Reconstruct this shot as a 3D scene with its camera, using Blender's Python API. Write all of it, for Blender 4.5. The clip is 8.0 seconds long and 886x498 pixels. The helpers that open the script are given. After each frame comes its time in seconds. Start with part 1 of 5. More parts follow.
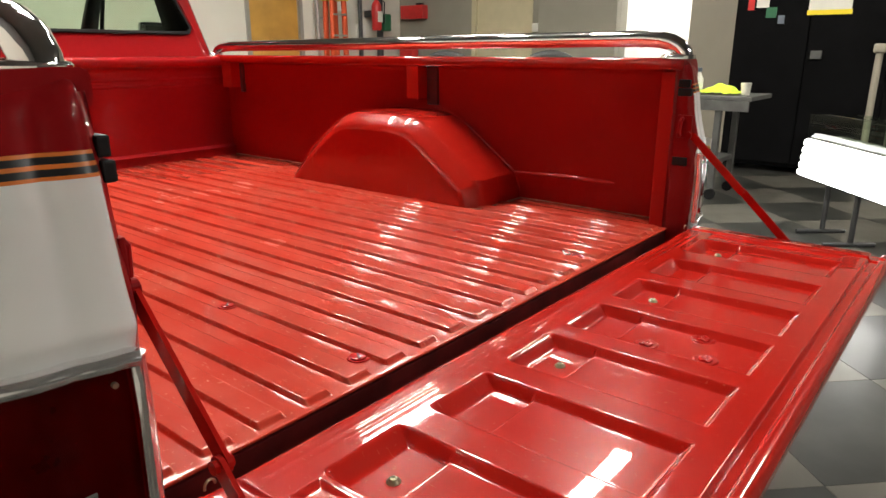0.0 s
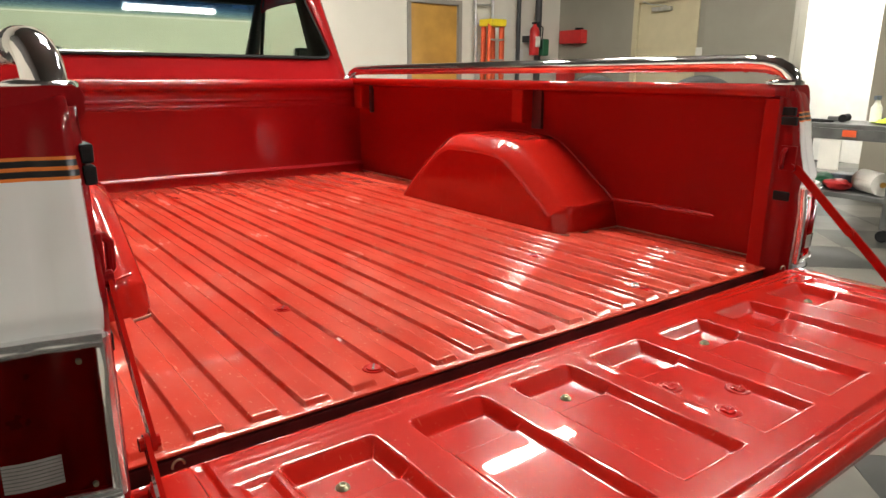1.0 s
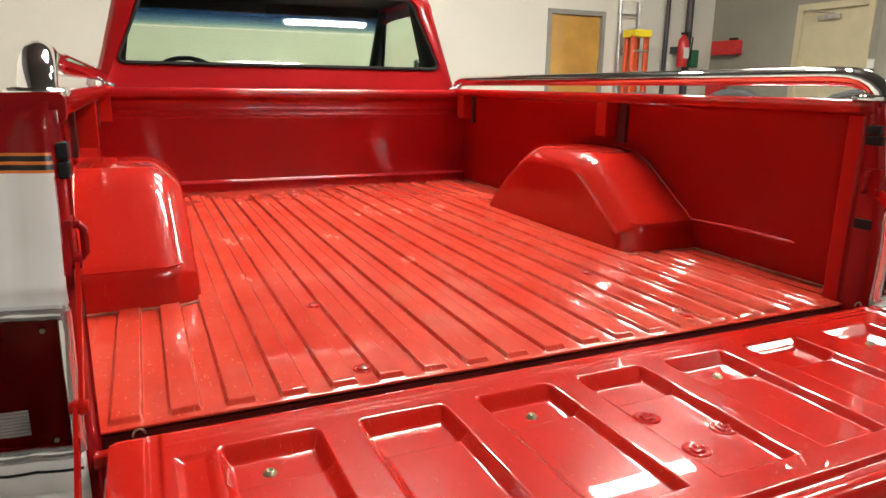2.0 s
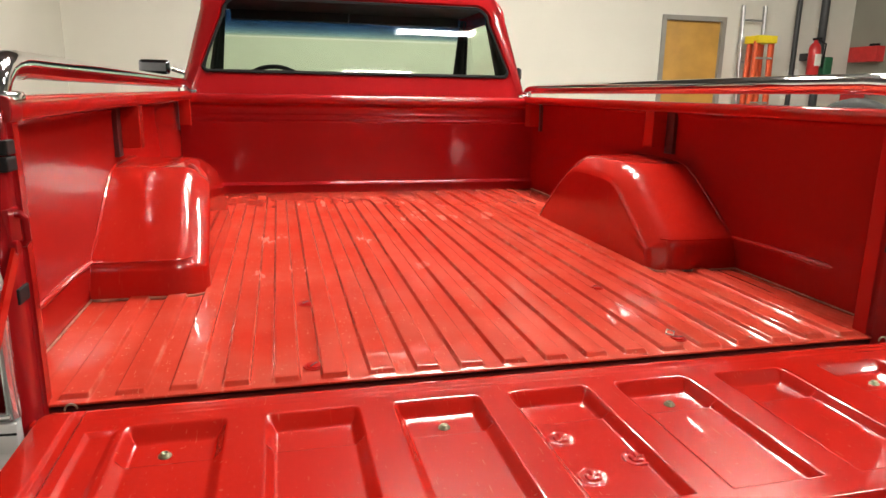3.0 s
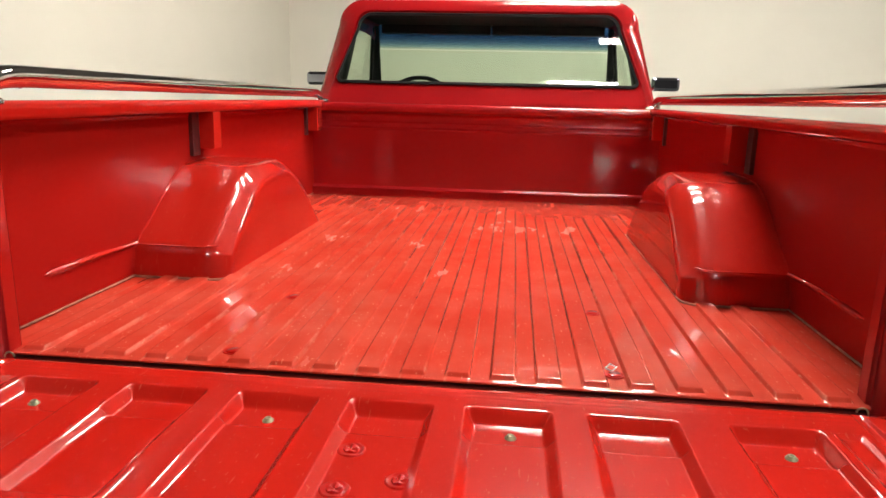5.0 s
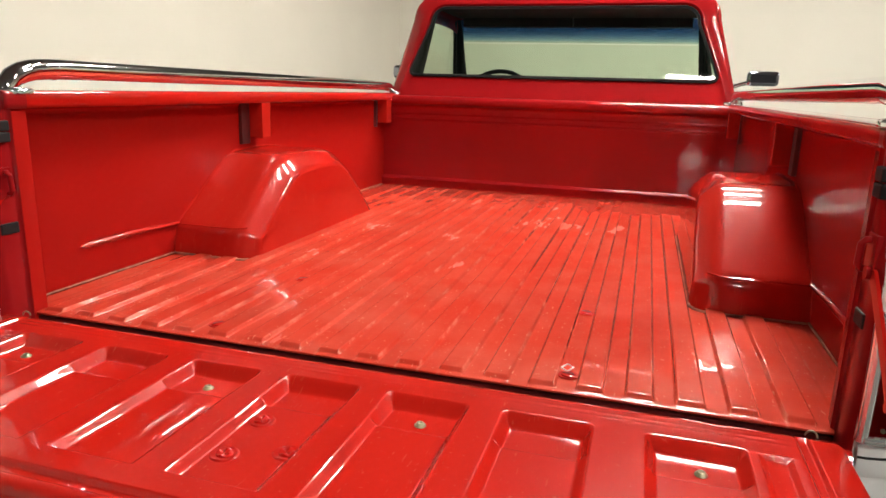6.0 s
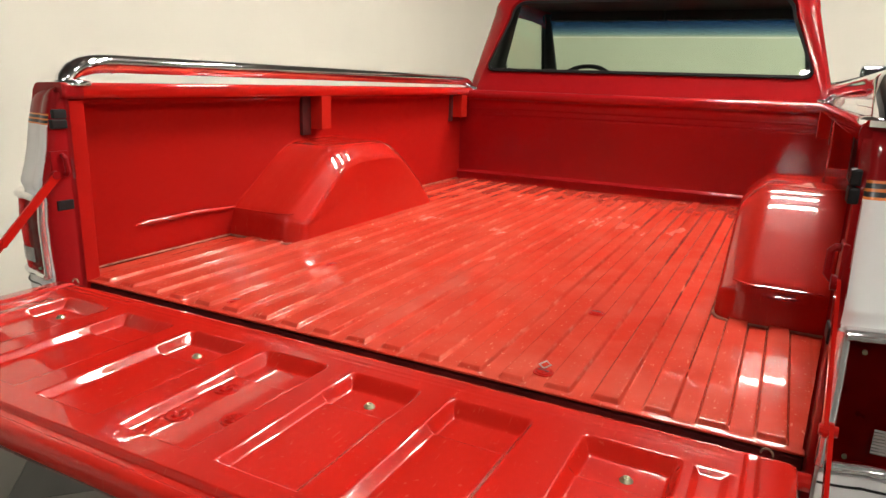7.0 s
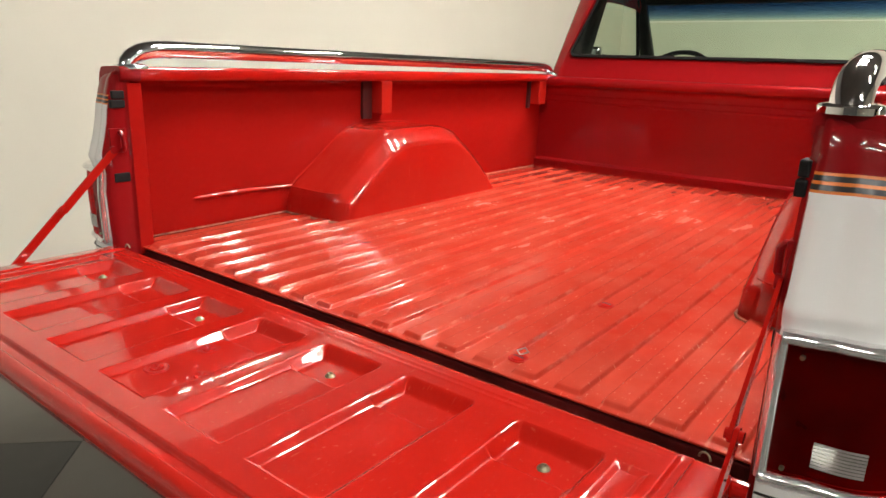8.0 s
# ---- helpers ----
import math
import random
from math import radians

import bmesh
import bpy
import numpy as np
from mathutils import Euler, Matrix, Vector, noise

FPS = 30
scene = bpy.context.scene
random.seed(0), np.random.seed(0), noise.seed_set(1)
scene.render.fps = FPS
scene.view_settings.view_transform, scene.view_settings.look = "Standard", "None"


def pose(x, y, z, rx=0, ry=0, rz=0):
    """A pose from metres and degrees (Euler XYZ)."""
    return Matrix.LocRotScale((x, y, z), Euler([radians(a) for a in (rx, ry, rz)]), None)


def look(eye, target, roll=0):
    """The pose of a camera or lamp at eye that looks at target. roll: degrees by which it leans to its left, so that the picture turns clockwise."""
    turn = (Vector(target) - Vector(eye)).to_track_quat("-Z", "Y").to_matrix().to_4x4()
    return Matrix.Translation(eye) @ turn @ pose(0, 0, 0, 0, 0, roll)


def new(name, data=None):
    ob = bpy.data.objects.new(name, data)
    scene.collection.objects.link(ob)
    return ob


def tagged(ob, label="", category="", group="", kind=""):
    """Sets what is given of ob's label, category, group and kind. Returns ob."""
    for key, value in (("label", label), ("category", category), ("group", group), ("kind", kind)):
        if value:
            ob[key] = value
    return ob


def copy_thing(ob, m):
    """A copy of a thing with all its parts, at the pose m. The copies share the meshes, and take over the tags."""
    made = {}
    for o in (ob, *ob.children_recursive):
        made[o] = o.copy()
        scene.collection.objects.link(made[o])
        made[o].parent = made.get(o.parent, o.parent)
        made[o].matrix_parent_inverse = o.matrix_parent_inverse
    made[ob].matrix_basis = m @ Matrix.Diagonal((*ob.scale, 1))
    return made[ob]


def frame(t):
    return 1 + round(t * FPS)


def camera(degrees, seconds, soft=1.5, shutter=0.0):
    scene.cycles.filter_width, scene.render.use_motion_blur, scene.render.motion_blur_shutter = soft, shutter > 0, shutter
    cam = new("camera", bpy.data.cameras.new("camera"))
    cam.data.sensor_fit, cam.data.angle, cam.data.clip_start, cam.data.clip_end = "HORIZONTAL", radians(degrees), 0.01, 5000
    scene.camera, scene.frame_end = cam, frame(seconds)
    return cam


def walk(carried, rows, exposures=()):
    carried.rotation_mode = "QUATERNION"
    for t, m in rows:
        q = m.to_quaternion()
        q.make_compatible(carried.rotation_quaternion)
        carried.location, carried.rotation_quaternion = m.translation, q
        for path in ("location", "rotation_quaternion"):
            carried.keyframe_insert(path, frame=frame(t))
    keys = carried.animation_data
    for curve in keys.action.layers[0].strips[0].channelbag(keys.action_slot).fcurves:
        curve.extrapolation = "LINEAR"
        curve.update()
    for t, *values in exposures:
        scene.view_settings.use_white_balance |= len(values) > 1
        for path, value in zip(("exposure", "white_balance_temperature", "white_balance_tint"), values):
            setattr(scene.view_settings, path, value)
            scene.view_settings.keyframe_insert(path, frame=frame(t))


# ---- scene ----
cam = camera(67.0, 8.0)
PATH = [
    (0, (-1.079, -0.686, 1.235), (0.408, 0.525, 0.668), 0.0),
    (0.5, (-1.01, -0.771, 1.235), (0.328, 0.621, 0.715), 0.1),
    (1, (-0.923, -0.855, 1.234), (0.241, 0.692, 0.731), 0.3),
    (1.5, (-0.817, -0.937, 1.234), (0.157, 0.741, 0.75), 0.5),
    (1.7, (-0.775, -0.964, 1.235), (0.127, 0.755, 0.754), 0.6),
    (2.8, (-0.483, -1.082, 1.237), (0.045, 0.791, 0.776), 1.0),
    (3, (-0.423, -1.097, 1.237), (0.04, 0.794, 0.779), 1.0),
    (3.5, (-0.277, -1.119, 1.239), (0.016, 0.809, 0.797), 1.3),
    (4, (-0.123, -1.139, 1.243), (-0.018, 0.81, 0.805), 1.4),
    (4.2, (-0.066, -1.141, 1.242), (-0.021, 0.81, 0.806), 1.3),
    (5.5, (0.311, -1.128, 1.249), (-0.055, 0.786, 0.797), 1.6),
    (6, (0.465, -1.099, 1.251), (-0.084, 0.766, 0.784), 1.7),
    (6.5, (0.592, -1.067, 1.253), (-0.123, 0.738, 0.773), 1.8),
    (7, (0.708, -1.028, 1.255), (-0.165, 0.704, 0.765), 1.9),
    (7.5, (0.823, -0.973, 1.256), (-0.198, 0.67, 0.749), 1.9),
    (8, (0.933, -0.911, 1.256), (-0.234, 0.623, 0.721), 2.0),
]
EXPOSURES = [(0.0, 1.72), (0.5, 1.82), (1.0, 1.93), (1.5, 2.1), (3.0, 2.03), (5.5, 1.97), (8.0, 1.88)]
walk(cam, [(t, look(eye, target, roll)) for t, eye, target, roll in PATH], EXPOSURES)

# ---- world and light ----
world = bpy.data.worlds.new("world")
scene.world = world
world.use_nodes = True
world.node_tree.nodes["Background"].inputs["Color"].default_value = (0.9, 0.95, 1.0, 1)
world.node_tree.nodes["Background"].inputs["Strength"].default_value = 0.05
LAMP = 46.0          # radiance of the ceiling tubes


# ---- materials ----
def material(name, colour, rough=0.5, metal=0.0, coat=0.0, vary=0.06, scale=6.0, bump=0.0, bump_scale=60.0, rough_vary=0.08, second=None, amount=0.0, spec=0.5):
    """A painted or plain surface: two scales of noise on colour, gloss and relief."""
    m = bpy.data.materials.new(name)
    m.use_nodes = True
    nt = m.node_tree
    n, l = nt.nodes, nt.links
    b = n["Principled BSDF"]
    b.inputs["Metallic"].default_value = metal
    b.inputs["Specular IOR Level"].default_value = spec
    b.inputs["Coat Weight"].default_value = coat
    b.inputs["Coat Roughness"].default_value = 0.02
    tc = n.new("ShaderNodeTexCoord")
    big = n.new("ShaderNodeTexNoise")
    big.inputs["Scale"].default_value = scale
    big.inputs["Detail"].default_value = 6
    fine = n.new("ShaderNodeTexNoise")
    fine.inputs["Scale"].default_value = bump_scale
    fine.inputs["Detail"].default_value = 4
    for t in (big, fine):
        l.new(tc.outputs["Object"], t.inputs["Vector"])
    r = n.new("ShaderNodeValToRGB")
    other = second or tuple(max(0.0, c * (1 - 2 * vary)) for c in colour)
    lift = tuple(min(1.0, c * (1 + vary)) for c in colour)
    r.color_ramp.elements[0].position, r.color_ramp.elements[1].position = 0.3, 0.7
    r.color_ramp.elements[0].color = (*other, 1) if not second else (*colour, 1)
    r.color_ramp.elements[1].color = (*lift, 1) if not second else tuple(a + (c - a) * amount for a, c in zip(colour, second)) + (1,)
    l.new(big.outputs["Fac"], r.inputs["Fac"])
    l.new(r.outputs["Color"], b.inputs["Base Color"])
    mr = n.new("ShaderNodeMapRange")
    mr.inputs["To Min"].default_value = max(0.0, rough - rough_vary)
    mr.inputs["To Max"].default_value = min(1.0, rough + rough_vary)
    l.new(big.outputs["Fac"], mr.inputs["Value"])
    l.new(mr.outputs["Result"], b.inputs["Roughness"])
    if bump:
        bp = n.new("ShaderNodeBump")
        bp.inputs["Strength"].default_value = bump
        bp.inputs["Distance"].default_value = 0.002
        l.new(fine.outputs["Fac"], bp.inputs["Height"])
        l.new(bp.outputs["Normal"], b.inputs["Normal"])
        l.new(bp.outputs["Normal"], b.inputs["Coat Normal"])
    return m


def emissive(name, colour, strength):
    m = bpy.data.materials.new(name)
    m.use_nodes = True
    b = m.node_tree.nodes["Principled BSDF"]
    b.inputs["Base Color"].default_value = (0.9, 0.9, 0.9, 1)
    b.inputs["Emission Color"].default_value = (*colour, 1)
    b.inputs["Emission Strength"].default_value = strength
    return m


def glass(name, tint, gloss_rough=0.0, gloss=1.0):
    """Thin tinted pane: what passes is tinted, the surface mirrors by Fresnel."""
    m = bpy.data.materials.new(name)
    m.use_nodes = True
    nt = m.node_tree
    n, l = nt.nodes, nt.links
    n.remove(n["Principled BSDF"])
    tr = n.new("ShaderNodeBsdfTransparent")
    tr.inputs["Color"].default_value = (*tint, 1)
    gl = n.new("ShaderNodeBsdfGlossy")
    gl.inputs["Roughness"].default_value = gloss_rough
    lw = n.new("ShaderNodeLayerWeight")
    lw.inputs["Blend"].default_value = 0.5
    pw = n.new("ShaderNodeMath")
    pw.operation = "POWER"
    pw.inputs[1].default_value = 4.0
    fr = n.new("ShaderNodeMath")
    fr.operation = "MULTIPLY_ADD"
    fr.inputs[1].default_value, fr.inputs[2].default_value = 0.75 * gloss, 0.055 * gloss
    l.new(lw.outputs["Facing"], pw.inputs[0])
    l.new(pw.outputs[0], fr.inputs[0])
    mx = n.new("ShaderNodeMixShader")
    l.new(fr.outputs[0], mx.inputs["Fac"])
    l.new(tr.outputs["BSDF"], mx.inputs[1])
    l.new(gl.outputs["BSDF"], mx.inputs[2])
    l.new(mx.outputs["Shader"], n["Material Output"].inputs["Surface"])
    return m


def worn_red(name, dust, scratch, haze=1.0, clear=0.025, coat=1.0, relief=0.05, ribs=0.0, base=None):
    """Bed paint: red enamel with dust lying in streaks, fine scratches and an uneven gloss."""
    m = bpy.data.materials.new(name)
    m.use_nodes = True
    nt = m.node_tree
    n, l = nt.nodes, nt.links
    b = n["Principled BSDF"]
    b.inputs["Coat Weight"].default_value = coat
    b.inputs["Specular IOR Level"].default_value = 0.08
    tc = n.new("ShaderNodeTexCoord")
    mp = n.new("ShaderNodeMapping")
    mp.inputs["Scale"].default_value = (9.0, 1.6, 1.0)
    l.new(tc.outputs["Object"], mp.inputs["Vector"])
    streak = n.new("ShaderNodeTexNoise")
    streak.inputs["Scale"].default_value, streak.inputs["Detail"].default_value, streak.inputs["Roughness"].default_value = 1.4, 9, 0.65
    l.new(mp.outputs["Vector"], streak.inputs["Vector"])
    cloud = n.new("ShaderNodeTexNoise")
    cloud.inputs["Scale"].default_value, cloud.inputs["Detail"].default_value = 3.0, 4
    l.new(tc.outputs["Object"], cloud.inputs["Vector"])
    ml = n.new("ShaderNodeMath")
    ml.operation = "MULTIPLY"
    l.new(streak.outputs["Fac"], ml.inputs[0])
    l.new(cloud.outputs["Fac"], ml.inputs[1])
    ramp = n.new("ShaderNodeValToRGB")
    ramp.color_ramp.elements[0].position, ramp.color_ramp.elements[1].position = 0.08, 0.46
    ramp.color_ramp.elements[0].color, ramp.color_ramp.elements[1].color = (0, 0, 0, 1), (1, 1, 1, 1)
    l.new(ml.outputs[0], ramp.inputs["Fac"])
    # short fine scratches in three directions, and bright specks
    marks = None
    for turn, stretch, fine, lo in ((0.08, 30.0, 190.0, 0.695), (0.75, 40.0, 160.0, 0.72), (-0.6, 45.0, 150.0, 0.72), (0.0, 110.0, 130.0, 0.685)):
        mq = n.new("ShaderNodeMapping")
        mq.inputs["Rotation"].default_value = (0, 0, turn)
        mq.inputs["Scale"].default_value = (fine, stretch, 1.0)
        l.new(tc.outputs["Object"], mq.inputs["Vector"])
        nz = n.new("ShaderNodeTexNoise")
        nz.inputs["Scale"].default_value, nz.inputs["Detail"].default_value = 1.0, 2
        l.new(mq.outputs["Vector"], nz.inputs["Vector"])
        cut = n.new("ShaderNodeMapRange")
        cut.inputs["From Min"].default_value, cut.inputs["From Max"].default_value = lo, lo + 0.06
        cut.inputs["To Max"].default_value = scratch
        l.new(nz.outputs["Fac"], cut.inputs["Value"])
        if marks is None:
            marks = cut.outputs["Result"]
        else:
            mxm = n.new("ShaderNodeMath")
            mxm.operation = "MAXIMUM"
            l.new(marks, mxm.inputs[0])
            l.new(cut.outputs["Result"], mxm.inputs[1])
            marks = mxm.outputs[0]
    gate = n.new("ShaderNodeMath")
    gate.operation = "MULTIPLY"
    l.new(marks, gate.inputs[0])
    l.new(ramp.outputs["Color"], gate.inputs[1])
    fac = n.new("ShaderNodeMath")
    fac.operation = "MULTIPLY_ADD"
    fac.inputs[1].default_value = dust
    l.new(ramp.outputs["Color"], fac.inputs[0])
    l.new(gate.outputs[0], fac.inputs[2])
    col = n.new("ShaderNodeMix")
    col.data_type = "RGBA"
    col.inputs["A"].default_value = (*(base or RED), 1)
    col.inputs["B"].default_value = (0.70, 0.26, 0.16, 1)
    l.new(fac.outputs[0], col.inputs["Factor"])
    paint = col.outputs["Result"]
    if ribs:
        # pale rubbed paint along the edges of the floor ribs, broken up by noise
        def calc(op, a, c, third=None):
            q = n.new("ShaderNodeMath")
            q.operation = op
            for k, v in enumerate((a, c, third)):
                if v is None:
                    continue
                if isinstance(v, (int, float)):
                    q.inputs[k].default_value = v
                else:
                    l.new(v, q.inputs[k])
            return q.outputs[0]
        sep = n.new("ShaderNodeSeparateXYZ")
        l.new(tc.outputs["Object"], sep.inputs["Vector"])
        u = calc("MULTIPLY_ADD", sep.outputs["X"], 1 / 0.0838, 0.007 / 0.0838 + 100.5)
        u = calc("ABSOLUTE", calc("SUBTRACT", calc("FRACT", u, None), 0.5), None)
        off = calc("ABSOLUTE", calc("SUBTRACT", u, 0.26), None)
        rub = n.new("ShaderNodeMapRange")
        rub.inputs["From Min"].default_value, rub.inputs["From Max"].default_value = 0.0, 0.055
        rub.inputs["To Min"].default_value, rub.inputs["To Max"].default_value = 1.0, 0.0
        l.new(off, rub.inputs["Value"])
        patch = n.new("ShaderNodeTexNoise")
        patch.inputs["Scale"].default_value, patch.inputs["Detail"].default_value, patch.inputs["Roughness"].default_value = 14.0, 6, 0.7
        along = n.new("ShaderNodeMapping")
        along.inputs["Scale"].default_value = (1.6, 0.5, 1.0)
        l.new(tc.outputs["Object"], along.inputs["Vector"])
        l.new(along.outputs["Vector"], patch.inputs["Vector"])
        gap = n.new("ShaderNodeMapRange")
        gap.inputs["From Min"].default_value, gap.inputs["From Max"].default_value = 0.50, 0.66
        gap.inputs["To Min"].default_value, gap.inputs["To Max"].default_value = 0.0, ribs
        l.new(patch.outputs["Fac"], gap.inputs["Value"])
        # dust smears wiped across the flats
        smear = n.new("ShaderNodeTexNoise")
        smear.inputs["Scale"].default_value, smear.inputs["Detail"].default_value, smear.inputs["Distortion"].default_value = 7.0, 4, 0.3
        l.new(tc.outputs["Object"], smear.inputs["Vector"])
        wipe = n.new("ShaderNodeMapRange")
        wipe.inputs["From Min"].default_value, wipe.inputs["From Max"].default_value = 0.42, 0.80
        wipe.inputs["To Min"].default_value, wipe.inputs["To Max"].default_value = 0.0, 0.10
        l.new(smear.outputs["Fac"], wipe.inputs["Value"])
        worn = n.new("ShaderNodeMix")
        worn.data_type = "RGBA"
        worn.inputs["B"].default_value = (0.76, 0.36, 0.24, 1)
        l.new(calc("MAXIMUM", calc("MULTIPLY", rub.outputs["Result"], gap.outputs["Result"]), wipe.outputs["Result"]), worn.inputs["Factor"])
        l.new(paint, worn.inputs["A"])
        paint = worn.outputs["Result"]
        # dust dulls the flats; the shoulders and ends of the ribs keep their gloss
        end = n.new("ShaderNodeMapRange")
        end.inputs["From Min"].default_value, end.inputs["From Max"].default_value = 0.024, 0.040
        end.inputs["To Min"].default_value, end.inputs["To Max"].default_value = 0.7, 0.0
        l.new(sep.outputs["Y"], end.inputs["Value"])
        keen = calc("MINIMUM", calc("MULTIPLY", rub.outputs["Result"], 1.8), 1.0)
        l.new(calc("MULTIPLY_ADD", calc("MAXIMUM", keen, end.outputs["Result"]), 1.0 - coat, coat), b.inputs["Coat Weight"])
    l.new(paint, b.inputs["Base Color"])
    rg = n.new("ShaderNodeMapRange")
    rg.inputs["To Min"].default_value, rg.inputs["To Max"].default_value = 0.25, 0.25 + 0.12 * haze
    l.new(ramp.outputs["Color"], rg.inputs["Value"])
    l.new(rg.outputs["Result"], b.inputs["Roughness"])
    cr = n.new("ShaderNodeMapRange")
    cr.inputs["To Min"].default_value, cr.inputs["To Max"].default_value = clear, clear + 0.09 * haze
    l.new(ramp.outputs["Color"], cr.inputs["Value"])
    l.new(cr.outputs["Result"], b.inputs["Coat Roughness"])
    bp = n.new("ShaderNodeBump")
    bp.inputs["Strength"].default_value, bp.inputs["Distance"].default_value = relief, 0.004
    l.new(cloud.outputs["Fac"], bp.inputs["Height"])
    if relief:
        l.new(bp.outputs["Normal"], b.inputs["Normal"])
        l.new(bp.outputs["Normal"], b.inputs["Coat Normal"])
    return m


def tile_material(name, colour, vein):
    """Marbled vinyl tile; each tile differs a little."""
    m = material(name, colour, 0.34, vary=0.2, scale=5.0, second=vein, amount=0.35, coat=0.05, spec=0.25)
    nt = m.node_tree
    n, l = nt.nodes, nt.links
    oi = n.new("ShaderNodeObjectInfo")
    mr = n.new("ShaderNodeMapRange")
    mr.inputs["To Min"].default_value, mr.inputs["To Max"].default_value = 0.85, 1.1
    hs = n.new("ShaderNodeHueSaturation")
    l.new(oi.outputs["Random"], mr.inputs["Value"])
    l.new(mr.outputs["Result"], hs.inputs["Value"])
    src = [k for k in nt.links if k.to_socket.name == "Base Color"][0].from_socket
    l.new(src, hs.inputs["Color"])
    l.new(hs.outputs["Color"], n["Principled BSDF"].inputs["Base Color"])
    return m


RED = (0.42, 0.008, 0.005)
M_RED = material("red_enamel", RED, 0.4, coat=1.0, spec=0.02, vary=0.05, scale=2.5, bump=0.03, bump_scale=25, rough_vary=0.04)
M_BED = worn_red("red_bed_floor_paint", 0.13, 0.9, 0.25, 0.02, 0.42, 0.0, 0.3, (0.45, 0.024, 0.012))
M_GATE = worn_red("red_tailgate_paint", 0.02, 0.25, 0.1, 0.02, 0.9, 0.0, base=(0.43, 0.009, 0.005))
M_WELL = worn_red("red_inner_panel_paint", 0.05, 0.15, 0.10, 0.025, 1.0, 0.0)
# bed red darkened for walls and posts, their shade put into the base
M_INNERSHADED = worn_red("red_inner_wall_shaded", 0.006, 0.02, 0.12, 0.10, 0.10, 0.03, base=(0.33, 0.008, 0.006))
# cab colour, also put on the bed front panel for its shade
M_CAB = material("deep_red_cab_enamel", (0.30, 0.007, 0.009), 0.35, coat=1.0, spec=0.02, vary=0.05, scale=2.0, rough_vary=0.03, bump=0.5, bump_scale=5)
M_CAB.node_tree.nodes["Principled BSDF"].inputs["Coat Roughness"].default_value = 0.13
M_MAROON = material("dark_red_two_tone", (0.26, 0.007, 0.009), 0.3, coat=0.45, spec=0.05, vary=0.05, scale=2.0, rough_vary=0.03)
M_WHITE = material("white_enamel", (0.85, 0.86, 0.86), 0.4, coat=0.5, spec=0.2, vary=0.02, scale=3.0, rough_vary=0.04)
M_ORANGE = material("orange_pinstripe", (0.75, 0.20, 0.03), 0.35, vary=0.04)
M_BLACKSTRIPE = material("black_pinstripe", (0.012, 0.012, 0.014), 0.3, vary=0.1)
M_CHROME = material("chrome", (0.86, 0.86, 0.87), 0.05, metal=1.0, vary=0.02, rough_vary=0.02)
M_SILVER = material("satin_silver", (0.76, 0.76, 0.76), 0.35, metal=0.1, coat=0.6, vary=0.03, rough_vary=0.05)
M_BEZEL = material("bright_lamp_surround", (0.84, 0.84, 0.85), 0.12, metal=0.8, coat=0.8, vary=0.03, rough_vary=0.04)
M_MIRROR = material("dim_mirror", (0.35, 0.36, 0.42), 0.04, metal=1.0, vary=0.02, rough_vary=0.02)
M_STEEL = material("zinc_plated_steel", (0.36, 0.33, 0.22), 0.38, metal=1.0, vary=0.15, scale=40)
M_RUBBER = material("black_rubber", (0.009, 0.009, 0.010), 0.6, spec=0.25, vary=0.2, scale=20, bump=0.1)
M_TYRE = material("tyre_rubber", (0.02, 0.02, 0.02), 0.7, vary=0.2, scale=20, bump=0.2)
# dark maroon standing in for the shade in the tailgate gap
M_SILLSHADE = material("sill_shade_red", (0.07, 0.006, 0.006), 0.7, vary=0.3, scale=12, bump=0.4, spec=0.1)
M_TRIM = material("black_interior_trim", (0.010, 0.010, 0.011), 0.7, vary=0.15, scale=10, bump=0.1)
M_GLASS = glass("tinted_window_glass", (0.80, 0.90, 0.80), 0.0, 0.75)
DEEP, PALE, BANDS = (0.014, 0.05, 0.17), (0.66, 0.82, 0.76), 14
M_TINTS = [glass("blue_shade_band_glass", tuple(a * (b / a) ** (k / (BANDS - 1)) for a, b in zip(DEEP, PALE))) for k in range(BANDS)]
M_LENS = glass("red_lamp_lens", (0.60, 0.014, 0.018), 0.03, 0.25)
M_CLEARLENS = material("clear_ribbed_lens", (0.22, 0.20, 0.19), 0.15, coat=1.0, vary=0.1, scale=30)
M_LAMPBACK = material("lamp_reflector", (0.42, 0.10, 0.10), 0.3, metal=0.3, vary=0.2, scale=15)
# darker copy of the reflector, the shade of its deep part in the colour
M_LAMPDEEP = material("shaded_lamp_reflector", (0.20, 0.04, 0.04), 0.3, metal=0.3, vary=0.2, scale=15)
# dark red for pocket recesses and screw slots, in place of their shade
M_RECESSDARK = material("recess_shade_red", (0.09, 0.006, 0.006), 0.6, vary=0.2, scale=30)
M_DUSTSEAM = material("dusty_seam", (0.42, 0.14, 0.085), 0.8, vary=0.3, scale=30)
M_WALL = material("white_wall_paint", (0.72, 0.685, 0.605), 0.75, vary=0.02, scale=1.2, bump=0.15, bump_scale=90)
M_GREYWALL = material("grey_wall_paint", (0.30, 0.285, 0.235), 0.7, vary=0.06, scale=1.5, bump=0.15, bump_scale=80)
M_UNSEENWALL = material("dark_unseen_wall", (0.13, 0.125, 0.12), 0.7, vary=0.06, scale=1.5, bump=0.1)
M_PILLAR = material("tan_column_paint", (0.34, 0.31, 0.25), 0.7, vary=0.05, scale=1.5, bump=0.1)
M_CEIL = material("dark_unseen_ceiling", (0.11, 0.107, 0.10), 0.8, vary=0.04, scale=1.0)
